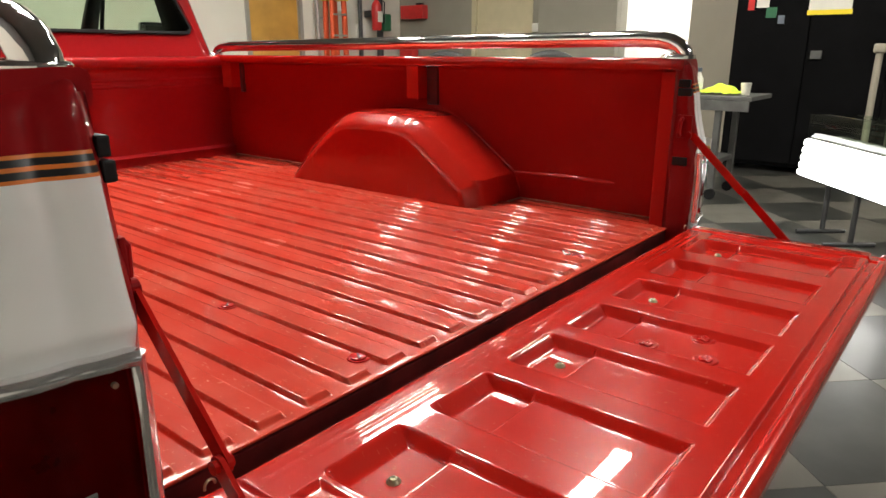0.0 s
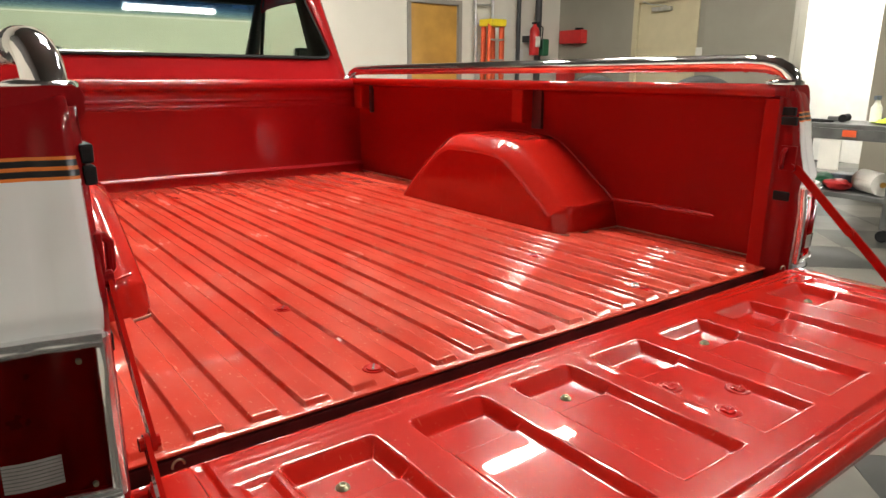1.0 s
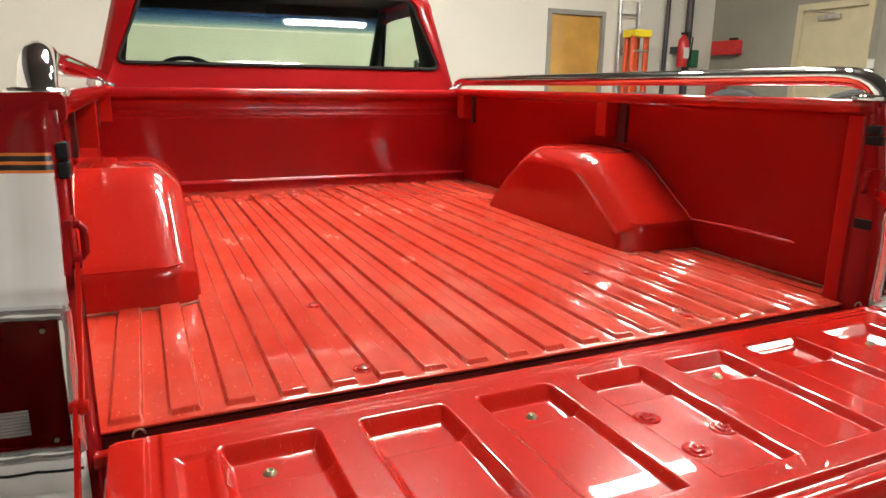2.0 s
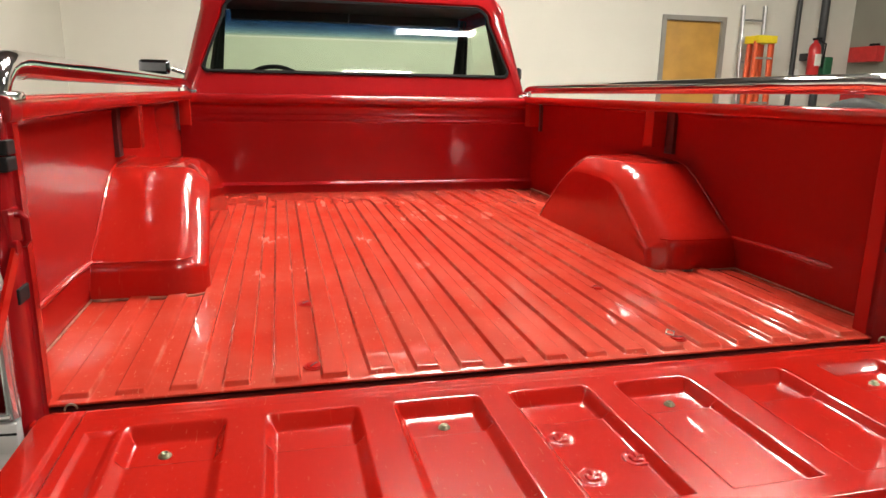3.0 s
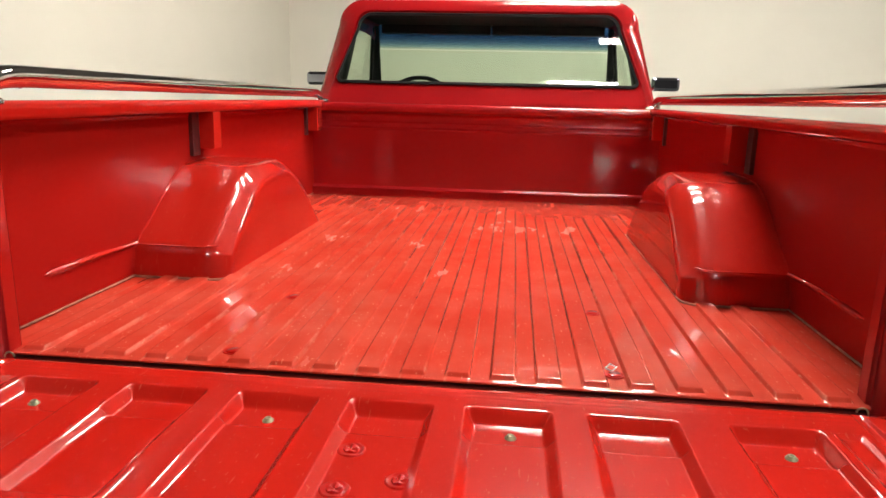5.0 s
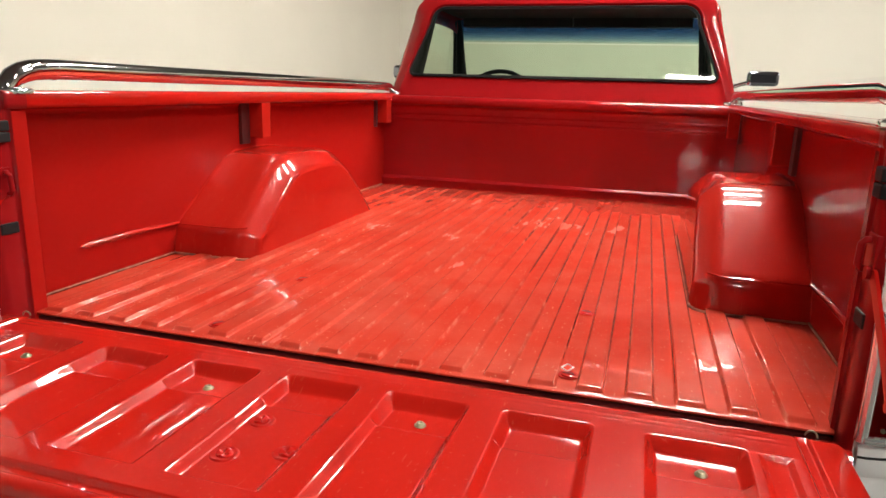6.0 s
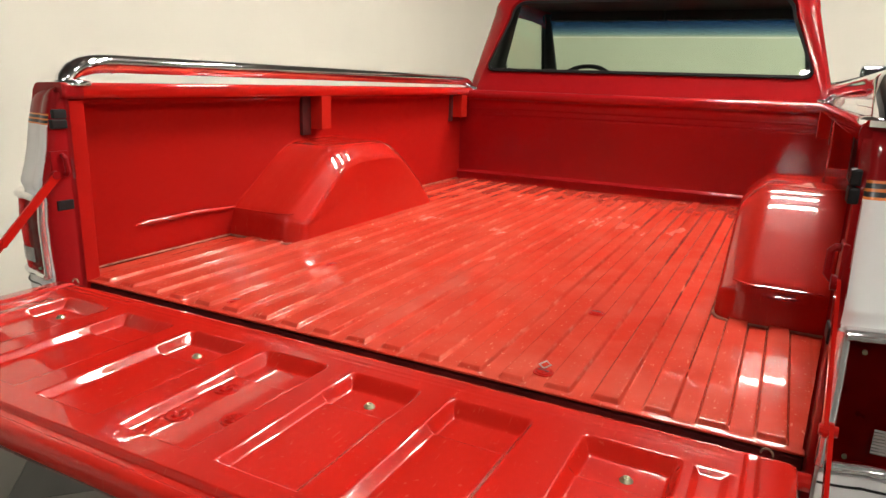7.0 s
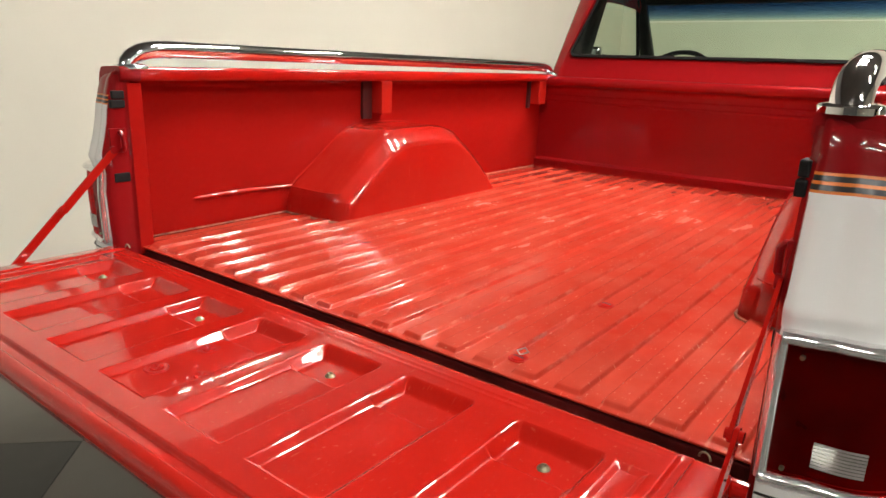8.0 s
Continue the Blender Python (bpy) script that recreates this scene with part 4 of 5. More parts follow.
    bm = nb()
    tube(bm, [(s * 0.84, 3.34, 1.29), (s * 0.92, 3.33, 1.305), (s * 1.03, 3.31, 1.34)], 0.012, 10)
    part("mirror_arm", bm, M_CHROME, mirror, smooth=True)

bm = nb()
band = [(0.70, 3.105, 1.672)] + [(0.710 + 0.018 * k / BANDS, 3.160 + 0.088 * k / BANDS, 1.622 - 0.080 * k / BANDS) for k in range(1, BANDS + 1)]
sweep(bm, [[(-w, y, z), (w, y, z)] for w, y, z in band], lambda i, k: i)
part("shade_band", bm, M_TINTS, truck, "blue tinted shade band of the windscreen")
bm = nb()
bm.faces.new([bm.verts.new(p) for p in ((-0.729, 3.253, 1.536), (0.729, 3.253, 1.536), (0.81, 3.57, 1.25), (-0.81, 3.57, 1.25))])
part("windscreen", bm, M_GLASS, truck, "green tinted windscreen glass")
bm = nb()
box(bm, -0.82, 0.82, 3.18, 3.60, 1.00, 1.25, 0.04, 3)
part("dashboard", bm, M_TRIM, truck, "black dashboard")
bm = nb()
c, ax = Vector((-0.435, 3.02, 1.204)), Vector((0, -0.80, 0.60)).normalized()
e1 = Vector((1, 0, 0))
e2 = ax.cross(e1)
tube(bm, [c + (e1 * math.cos(k * math.tau / 36) + e2 * math.sin(k * math.tau / 36)) * 0.20 for k in range(37)], 0.013, 10)
for a in (20, 160, 270):
    tube(bm, [c, c + (e1 * math.cos(radians(a)) + e2 * math.sin(radians(a))) * 0.20], 0.010, 8)
cyl(bm, c, c - ax * 0.3, 0.03)
part("steering_wheel", bm, M_TRIM, truck, "black steering wheel", smooth=True)
bm = nb()
box(bm, -0.72, 0.72, 2.50, 2.72, 0.75, 1.20, 0.05, 3)
box(bm, -0.72, 0.72, 2.66, 3.15, 0.75, 0.92, 0.05, 3)
part("bench_seat", bm, M_TRIM, truck, "black bench seat")
bm = nb()
sweep(bm, [[(x, y, z) for x, z in ((-0.64, 1.165), (-0.5, 1.18), (0, 1.19), (0.5, 1.18), (0.64, 1.165))] for y in (3.56, 4.2, 4.9, 4.95)])
part("bonnet", bm, M_CAB, truck, "red bonnet", smooth=True)
bm = nb()
box(bm, -0.95, 0.95, 4.89, 4.95, 0.55, 1.14, 0.02)
part("front_face", bm, M_CHROME, truck, "chrome front grille")
bm = nb()
box(bm, -0.94, 0.94, 2.29, 4.85, 0.42, 0.62)
box(bm, -0.55, -0.45, 0.0, 2.3, 0.5, 0.6)
box(bm, 0.45, 0.55, 0.0, 2.3, 0.5, 0.6)
box(bm, -0.84, 0.84, 0.02, 2.25, 0.62, 0.70)
part("chassis", bm, M_TRIM, truck, "black chassis frame")


for ob in set(bpy.data.objects) - BEFORE_CAB:          # the cab sits a little off the middle of the bed
    ob.data.transform(Matrix.Translation((-0.003, 0, 0)))


def road_wheel(name, cx, cy, r, width, parent, axis=(1, 0, 0)):
    """Tyre with rounded shoulders on a spoked rim; the axle runs along axis."""
    ax = Vector(axis).normalized()
    u = Vector((0, 0, 1))
    v = ax.cross(u)
    c = Vector((cx, cy, r)) if not isinstance(cx, Vector) else cx
    ring = [(0.62, -0.46), (0.70, -0.5), (0.86, -0.5), (0.95, -0.44), (0.99, -0.3), (1.0, 0.0), (0.99, 0.3), (0.95, 0.44), (0.86, 0.5), (0.70, 0.5), (0.62, 0.46)]
    bm = nb()
    sweep(bm, [[c + ax * w * width + (u * math.cos(k * math.tau / 40) + v * math.sin(k * math.tau / 40)) * q * r for k in range(40)] for q, w in ring], close=True)
    tyre = part("tyre", bm, M_TYRE, parent, "black tyre", smooth=True)
    bm = nb()
    sweep(bm, [[c + ax * w * width + (u * math.cos(k * math.tau / 40) + v * math.sin(k * math.tau / 40)) * q * r for k in range(40)] for q, w in ((0.63, -0.47), (0.60, -0.40), (0.57, -0.1), (0.57, 0.1), (0.60, 0.40), (0.63, 0.47))], close=True)
    for k in range(8):
        d = u * math.cos(k * math.tau / 8) + v * math.sin(k * math.tau / 8)
        tube(bm, [c + d * 0.08 * r - ax * 0.05 * width, c + d * 0.60 * r - ax * 0.15 * width], 0.05 * r, 8)
    cyl(bm, c - ax * 0.25 * width, c + ax * 0.25 * width, 0.16 * r)
    part("rim", bm, M_DARKPIPE, tyre, "dark spoked wheel rim", smooth=True)


for s in (1, -1):
    for y in (1.0, 4.2):
        road_wheel("wheel", s * 0.82, y, 0.36, 0.24, truck)

# ---- things of the workshop ----
door = thing("door_1", ((DOOR1[0] + DOOR1[1]) / 2, Y1, 0), "closed oak veneer door in a grey steel frame", "door", kind="structure")
bm = nb()
box(bm, DOOR1[0] + 0.035, DOOR1[1] - 0.035, Y1 + 0.03, Y1 + 0.075, 0.01, DOOR1[2] - 0.035, 0.003)
part("door_leaf", bm, M_OAK, door, "golden oak veneer leaf")
bm = nb()
box(bm, DOOR1[0] - 0.03, DOOR1[0] + 0.035, Y1 - 0.02, Y1 + 0.12, 0, DOOR1[2] + 0.03, 0.004)
box(bm, DOOR1[1] - 0.035, DOOR1[1] + 0.03, Y1 - 0.02, Y1 + 0.12, 0, DOOR1[2] + 0.03, 0.004)
box(bm, DOOR1[0] + 0.035, DOOR1[1] - 0.035, Y1 - 0.02, Y1 + 0.12, DOOR1[2] - 0.035, DOOR1[2] + 0.03, 0.004)
part("door_frame", bm, M_FRAME, door, "grey steel door frame")
bm = nb()
cyl(bm, (DOOR1[0] + 0.10, Y1 + 0.03, 1.03), (DOOR1[0] + 0.10, Y1 - 0.03, 1.03), 0.012)
bmesh.ops.create_uvsphere(bm, u_segments=16, v_segments=10, radius=0.032, matrix=Matrix.Translation((DOOR1[0] + 0.10, Y1 - 0.045, 1.03)))
part("door_knob", bm, M_STEEL, door, "metal door knob", smooth=True)

door = thing("door_2", (X1, (DOOR2[0] + DOOR2[1]) / 2, 0), "closed beige steel door with a closer arm", "door", kind="structure")
bm = nb()
box(bm, X1 + 0.03, X1 + 0.075, DOOR2[0] + 0.045, DOOR2[1] - 0.045, 0.01, DOOR2[2] - 0.045, 0.003)
part("door_leaf", bm, M_BEIGE, door, "beige painted steel leaf")
bm = nb()
box(bm, X1 - 0.02, X1 + 0.12, DOOR2[0] - 0.04, DOOR2[0] + 0.045, 0, DOOR2[2] + 0.04, 0.004)
box(bm, X1 - 0.02, X1 + 0.12, DOOR2[1] - 0.045, DOOR2[1] + 0.04, 0, DOOR2[2] + 0.04, 0.004)
box(bm, X1 - 0.02, X1 + 0.12, DOOR2[0] + 0.045, DOOR2[1] - 0.045, DOOR2[2] - 0.045, DOOR2[2] + 0.04, 0.004)
part("door_frame", bm, M_BEIGE, door)
bm = nb()
box(bm, X1 - 0.03, X1 + 0.03, 5.24, 5.56, 2.14, 2.20, 0.008)
tube(bm, [(X1 - 0.035, 5.30, 2.205), (X1 - 0.12, 5.55, 2.24), (X1 - 0.02, 5.72, 2.29)], 0.010, 8)
part("door_closer", bm, M_ALU, door, "grey door closer")
bm = nb()
tube(bm, [(X1 + 0.03, 4.95, 1.05), (X1 - 0.04, 4.95, 1.05), (X1 - 0.04, 5.07, 1.05)], 0.010, 10)
part("door_handle", bm, M_STEEL, door)


def step_ladder():
    lad = thing("step_ladder", (5.885, 7.0, 0), "orange fibreglass step ladder with a yellow top by the wall", "ladder")
    for x, y, mat in ((5.745, 6.93, M_LADDER), (6.025, 6.93, M_LADDER), (5.77, 7.10, M_LADDER), (6.00, 7.10, M_LADDER)):
        bm = nb()
        sweep(bm, [[(x + dx + (0.03 if x < 5.9 else -0.03) * t, y + dy, z) for dx, dy in ((-0.035, -0.02), (0.035, -0.02), (0.035, 0.02), (-0.035, 0.02))] for z, t in ((0.0, -0.4), (1.0, 0.4), (1.96, 1.0))], close=True)
        part("rail", bm, mat, lad, "orange fibreglass rail")
    for i in range(6):
        w = 0.15 - 0.006 * i
        bm = nb()
        box(bm, 5.885 - w, 5.885 + w, 6.89, 6.97, 0.28 + 0.29 * i, 0.305 + 0.29 * i, 0.004)
        part("step", bm, M_ALU, lad)
    bm = nb()
    box(bm, 5.745, 6.035, 6.86, 7.15, 1.93, 2.03, 0.015, 3)
    part("top_cap", bm, M_YELLOW, lad, "yellow plastic top cap")
    return lad


step_ladder()


def leaning_ladder():
    lad = thing("straight_ladder", (6.0, 7.3, 0), "grey aluminium ladder leaning on the wall", "ladder")
    for x in (5.78, 6.12):
        bm = nb()
        tube(bm, [(x, 7.20, 0.0), (x + 0.03, 7.33, 2.45)], 0.028, 8)
        part("rail", bm, M_ALU, lad)
    for i in range(8):
        bm = nb()
        cyl(bm, (5.78, 7.21 + 0.016 * i, 0.3 + 0.28 * i), (6.13, 7.21 + 0.016 * i, 0.3 + 0.28 * i), 0.014, seg=8)
        part("rung", bm, M_ALU, lad)


leaning_ladder()

# dark pipes in the corner
for x, y, r in ((6.66, 7.28, 0.035), (7.05, 7.24, 0.055)):
    bm = nb()
    tube(bm, [(x, y, 0.0), (x, y, ZC)], r, 12)
    tagged(part("corner_pipe", bm, M_DARKPIPE, smooth=True), "dark vertical service pipe in the wall corner", "pipe", "corner pipes")


def fire_extinguisher(x, y, z):
    ext = thing("fire_extinguisher", (x, y, z), "red fire extinguisher hung on the wall corner", "extinguisher")
    bm = nb()
    prof = [(0.0, 0.0), (0.07, 0.0), (0.078, 0.02), (0.078, 0.36), (0.06, 0.41), (0.03, 0.44), (0.025, 0.47)]
    sweep(bm, [[(x + q * math.cos(k * math.tau / 20), y + q * math.sin(k * math.tau / 20), z + h) for k in range(20)] for q, h in prof], close=True)
    part("cylinder", bm, M_FIRE, ext, smooth=True)
    bm = nb()
    box(bm, x - 0.03, x + 0.03, y + 0.06, Y1, z + 0.20, z + 0.30, 0.004)
    part("wall_bracket", bm, M_DARKPIPE, ext, "dark wall bracket")
    bm = nb()
    box(bm, x - 0.02, x + 0.02, y - 0.09, y + 0.05, z + 0.47, z + 0.50, 0.006)
    tube(bm, [(x, y - 0.05, z + 0.47), (x + 0.10, y - 0.08, z + 0.42), (x + 0.10, y - 0.06, z + 0.10)], 0.011, 8)
    part("valve_and_hose", bm, M_RUBBER, ext, "black valve and hose")
    bm = nb()
    box(bm, x - 0.05, x + 0.05, y - 0.082, y - 0.076, z + 0.12, z + 0.28, 0.002)
    part("label_plate", bm, M_PAPER, ext)


fire_extinguisher(6.89, 7.15, 1.55)
bm = nb()
box(bm, 7.02, 7.16, 7.08, 7.21, 1.54, 1.80, 0.03, 3)
tagged(part("green_hose_reel", bm, M_GREEN), "green plastic case hung on the corner pipe", "case")
bm = nb()
box(bm, 6.68, 6.84, 7.34, 7.40, 1.44, 1.64, 0.01)
tagged(part("switch_box", bm, M_WHITEP), "white electrical switch box on the wall", "switch")
bm = nb()
box(bm, 7.50, 7.66, 6.95, 7.25, 1.05, 1.35, 0.03, 3)
tagged(part("red_tool_case", bm, M_FIRE), "red case hung on the grey wall", "case")

alarm = thing("first_aid_box", (X1, 7.02, 1.85), "red metal box mounted on the grey wall", "box")
bm = nb()
box(bm, X1 - 0.14, X1, 6.78, 7.26, 1.74, 1.95, 0.012, 3)
part("body", bm, M_FIRE, alarm)
bm = nb()
box(bm, X1 - 0.10, X1 - 0.03, 6.84, 6.96, 1.95, 1.985, 0.008)
part("handle", bm, M_RUBBER, alarm, "black handle")

bm = nb()
box(bm, X1 - 0.06, X1, 4.60, 4.76, 1.50, 1.62, 0.014, 3)
tagged(part("wall_thermostat", bm, M_WHITEP), "white thermostat box on the grey wall", "thermostat")
bm = nb()
box(bm, X1 - 0.02, X1, 3.70, 3.90, 1.60, 1.80, 0.004)
tagged(part("wall_sticker", bm, M_FIRE), "faded red sticker on the grey column", "sticker")
bm = nb()
tube(bm, [(X1 - 0.03, 3.76, 1.74), (X1 - 0.05, 3.77, 1.90)], 0.045, 10)
tagged(part("hung_glove", bm, M_BLUEGREY, smooth=True), "grey glove hung on the column", "glove")
bm = nb()
box(bm, X1 - 0.12, X1 + 0.0, 3.42, 4.62, 0, ZC, 0.01)
tagged(part("column_grey", bm, M_GREYWALL), "grey concrete column beside the passage", "column", kind="structure")
bm = nb()
box(bm, X1 - 0.25, X1 + 0.0, 1.72, 2.40, 0, ZC, 0.01)
tagged(part("column_tan", bm, M_PILLAR), "tan painted column beside the passage", "column", kind="structure")
bm = nb()
box(bm, X1 + 2.16, X1 + 2.20, 2.60, 2.70, 1.62, 1.72, 0.01)
tagged(part("passage_sign", bm, M_YELLOW), "small tan plate on the passage wall", "sign")


def tool_cabinet():
    cabi = thing("tall_cabinet", (7.0, 0.9, 0), "tall black steel cabinet with papers stuck on it", "cabinet")
    bm = nb()
    box(bm, 6.62, 7.30, 0.18, 1.62, 0.06, 2.45, 0.012)
    part("body", bm, M_BLACKCAB, cabi)
    for y0, y1 in ((0.20, 0.895), (0.905, 1.60)):
        bm = nb()
        box(bm, 6.598, 6.622, y0, y1, 0.10, 2.42, 0.006)
        leaf = part("cabinet_door", bm, M_BLACKCAB, cabi)
        bm = nb()
        box(bm, 6.575, 6.60, (y1 - 0.14) if y0 < 0.5 else (y0 + 0.05), (y1 - 0.04) if y0 < 0.5 else (y0 + 0.15), 1.16, 1.24, 0.005)
        if y0 < 0.5:
            part("handle", bm, M_GREYMETAL, leaf, "grey recessed handle")
        else:
            bm.free()
    for y0, y1, z0, z1, mat, lab in ((0.56, 0.93, 1.62, 2.05, M_PAPER, "white printed sheet"), (0.55, 0.94, 1.575, 1.62, M_YELLOW, "yellow strip"), (1.30, 1.42, 1.66, 1.90, M_PAPER, "small white leaflet"),
                                     (1.44, 1.50, 1.64, 1.86, M_FIRE, "red leaflet"), (1.02, 1.24, 1.80, 1.97, M_PAPER, "white note"), (1.10, 1.28, 1.98, 2.16, M_PAPER, "white note"),
                                     (1.14, 1.20, 1.50, 1.58, M_BLUEGREY, "small blue sticker"), (0.36, 0.44, 1.78, 2.0, M_PAPER, "white note"), (1.22, 1.32, 1.56, 1.66, M_GREEN, "dark green sticker")):
        bm = nb()
        box(bm, 6.592, 6.598, y0, y1, z0, z1)
        note = part("note", bm, mat, cabi, lab)
        if z1 - z0 > 0.15:
            for i in range(4):
                bm = nb()
                zz = z1 - 0.04 - 0.035 * i
                box(bm, 6.589, 6.593, y0 + 0.02, y1 - 0.02 - 0.02 * (i % 2), zz - 0.005, zz)
                part("print_line", bm, M_FRAME, note)
    for y in (0.25, 1.55):
        bm = nb()
        box(bm, 6.65, 7.25, y - 0.04, y + 0.04, 0.0, 0.07, 0.004)
        part("foot", bm, M_RUBBER, cabi)


tool_cabinet()
pole = nb()
tube(pole, [(6.2, 0.22, 0.0), (6.2, 0.22, 1.22)], 0.03, 12)
box(pole, 6.12, 6.28, 0.14, 0.30, 0.0, 0.03, 0.005)
box(pole, 6.15, 6.25, 0.17, 0.27, 1.22, 1.30, 0.02)
tagged(part("stand_pole", pole, M_PILLAR), "pale upright stand pole beside the cabinet", "stand")


def bench_cart():
    cx0, cx1, cy0, cy1, zt = 4.75, 5.35, 0.86, 2.05, 0.88
    cart = thing("work_cart", ((cx0 + cx1) / 2, (cy0 + cy1) / 2, 0), "grey steel work cart with a lower shelf", "cart")
    bm = nb()
    box(bm, cx0, cx1, cy0, cy1, zt - 0.035, zt, 0.006)
    box(bm, cx0, cx0 + 0.02, cy0 + 0.02, cy1 - 0.02, zt - 0.12, zt - 0.036, 0.003)
    part("top", bm, M_GREYMETAL, cart)
    bm = nb()
    box(bm, cx0 + 0.03, cx1 - 0.03, cy0 + 0.25, cy1 - 0.03, 0.30, 0.34, 0.006)
    part("shelf", bm, M_GREYMETAL, cart)
    for x in (cx0 + 0.03, cx1 - 0.08):
        for y in (cy0 + 0.24, cy1 - 0.08):
            bm = nb()
            box(bm, x, x + 0.05, y, y + 0.05, 0.10, zt - 0.036, 0.004)
            leg = part("leg", bm, M_GREYMETAL, cart)
            bm = nb()
            cyl(bm, (x + 0.005, y + 0.025, 0.045), (x + 0.045, y + 0.025, 0.045), 0.045)
            part("castor", bm, M_RUBBER, leg)
    bm = nb()
    box(bm, cx0 - 0.006, cx0 - 0.001, 1.40, 1.50, zt - 0.095, zt - 0.045)
    part("orange_tag", bm, M_LADDER, cart, "orange tag on the cart edge")
    # cloth: a crumpled sheet
    bm = nb()
    n = 18
    rows = []
    for i in range(n + 1):
        row = []
        for j in range(n + 1):
            u, v = i / n - 0.5, j / n - 0.5
            r = math.hypot(u, v)
            h = 0.075 * max(0.0, 1 - 2.0 * r) + 0.022 * noise.noise(Vector((u * 6, v * 6, 3))) + 0.016
            row.append((5.02 + u * 0.26, 1.20 + v * 0.36 + 0.02 * noise.noise(Vector((u * 5, v * 5, 9))), zt + max(0.003, h)))
        rows.append(row)
    sweep(bm, rows)
    tagged(part("cleaning_cloth", bm, M_CLOTH, smooth=True), "crumpled lime green cloth on the work cart", "cloth")
    bm = nb()
    sweep(bm, [[(4.98 + q * math.cos(k * math.tau / 20), 0.98 + q * math.sin(k * math.tau / 20), zt + h) for k in range(20)] for q, h in ((0.001, 0.001), (0.032, 0.001), (0.042, 0.10), (0.038, 0.10), (0.030, 0.012), (0.001, 0.012))], close=True)
    tagged(part("paper_cup", bm, M_PAPER, smooth=True), "beige paper cup on the work cart", "cup")
    bottle = thing("spray_bottle", (5.1, 1.42, zt), "white spray bottle on the work cart", "bottle")
    bm = nb()
    sweep(bm, [[(5.1 + q * math.cos(k * math.tau / 16), 1.42 + q * math.sin(k * math.tau / 16), zt + h) for k in range(16)] for q, h in ((0.001, 0.001), (0.04, 0.001), (0.042, 0.12), (0.02, 0.16), (0.014, 0.18))], close=True)
    part("flask", bm, M_WHITEP, bottle, smooth=True)
    bm = nb()
    box(bm, 5.05, 5.13, 1.405, 1.435, zt + 0.18, zt + 0.215, 0.006)
    part("trigger", bm, M_BLUEGREY, bottle)
    bm = nb()
    tube(bm, [(4.86 + 0.05 * math.cos(a), 1.75 + 0.12 * math.sin(a), zt + 0.012) for a in [k * 0.5 for k in range(20)]], 0.010, 8)
    tagged(part("coiled_hose", bm, M_RUBBER, smooth=True), "black coiled air hose on the work cart", "hose")
    # things on the lower shelf
    roll = thing("paper_roll", (5.0, 1.30, 0.34), "white paper towel roll lying on the cart shelf", "roll")
    bm = nb()
    cyl(bm, (4.86, 1.20, 0.43), (5.05, 1.42, 0.43), 0.088, seg=24)
    part("roll_body", bm, M_PAPER, roll)
    bm = nb()
    cyl(bm, (4.855, 1.194, 0.43), (4.862, 1.203, 0.43), 0.022, seg=16)
    part("core", bm, M_OAK, roll, "brown cardboard core")
    for x, y, s, mat, lab in ((4.92, 1.55, 0.10, M_FIRE, "red rag on the cart shelf"), (5.02, 1.72, 0.12, M_GREEN, "green rag on the cart shelf"), (4.90, 1.86, 0.09, M_LADDER, "orange rag on the cart shelf")):
        bm = nb()
        bmesh.ops.create_icosphere(bm, subdivisions=3, radius=s)
        for v in bm.verts:
            v.co *= 1 + 0.35 * noise.noise(v.co * 14)
            v.co.z = v.co.z * 0.45
            v.co += Vector((x, y, 0))
        low = min(v.co.z for v in bm.verts)
        for v in bm.verts:
            v.co.z += 0.341 - low
        tagged(part("shop_rag", bm, mat, smooth=True), lab, "rag", "rags on the cart shelf")
    # clutter along the far end of the cart
    bm = nb()
    box(bm, 4.80, 5.02, 2.052, 2.14, 0.60, 0.84, 0.008)
    part("hanging_bin", bm, M_GREYMETAL, cart, "grey bin hung on the cart end")
    tray = thing("tool_tray", (4.88, 1.93, zt), "black tool tray with small tools on the work cart", "tray")
    bm = nb()
    box(bm, 4.79, 4.99, 1.86, 2.01, zt, zt + 0.022, 0.004)
    part("tray_base", bm, M_RUBBER, tray)
    for k, (tx, ty, tl) in enumerate(((4.82, 1.90, 0.15), (4.85, 1.94, 0.12), (4.82, 1.98, 0.13))):
        bm = nb()
        cyl(bm, (tx, ty, zt + 0.032), (tx + tl, ty + 0.012, zt + 0.032), 0.010, seg=10)
        part("tool", bm, (M_DARKPIPE, M_STEEL, M_RUBBER)[k], tray)
    drill = thing("cordless_drill", (4.98, 1.60, zt), "dark cordless drill lying on the work cart", "drill")
    bm = nb()
    cyl(bm, (4.90, 1.58, zt + 0.035), (5.08, 1.62, zt + 0.035), 0.032, seg=14)
    part("drill_body", bm, M_RUBBER, drill)
    bm = nb()
    box(bm, 5.00, 5.06, 1.62, 1.74, zt + 0.003, zt + 0.045, 0.010)
    part("drill_grip", bm, M_GREYMETAL, drill)
    for x, y, w, d, h, mat, lab in ((4.84, 1.98, 0.16, 0.10, 0.05, M_YELLOW, "yellow packet on the cart shelf"), (5.10, 1.55, 0.18, 0.22, 0.12, M_BLUEGREY, "blue-grey tub on the cart shelf"), (5.12, 1.88, 0.16, 0.18, 0.10, M_DARKPIPE, "dark tool case on the cart shelf")):
        bm = nb()
        box(bm, x - w / 2, x + w / 2, y - d / 2, y + d / 2, 0.341, 0.341 + h, 0.012, 3)
        tagged(part("storage_box", bm, mat), lab, "box", "boxes on the cart shelf")
    bm = nb()
    box(bm, 4.755, 4.765, 1.50, 1.66, 0.52, 0.76, 0.003)
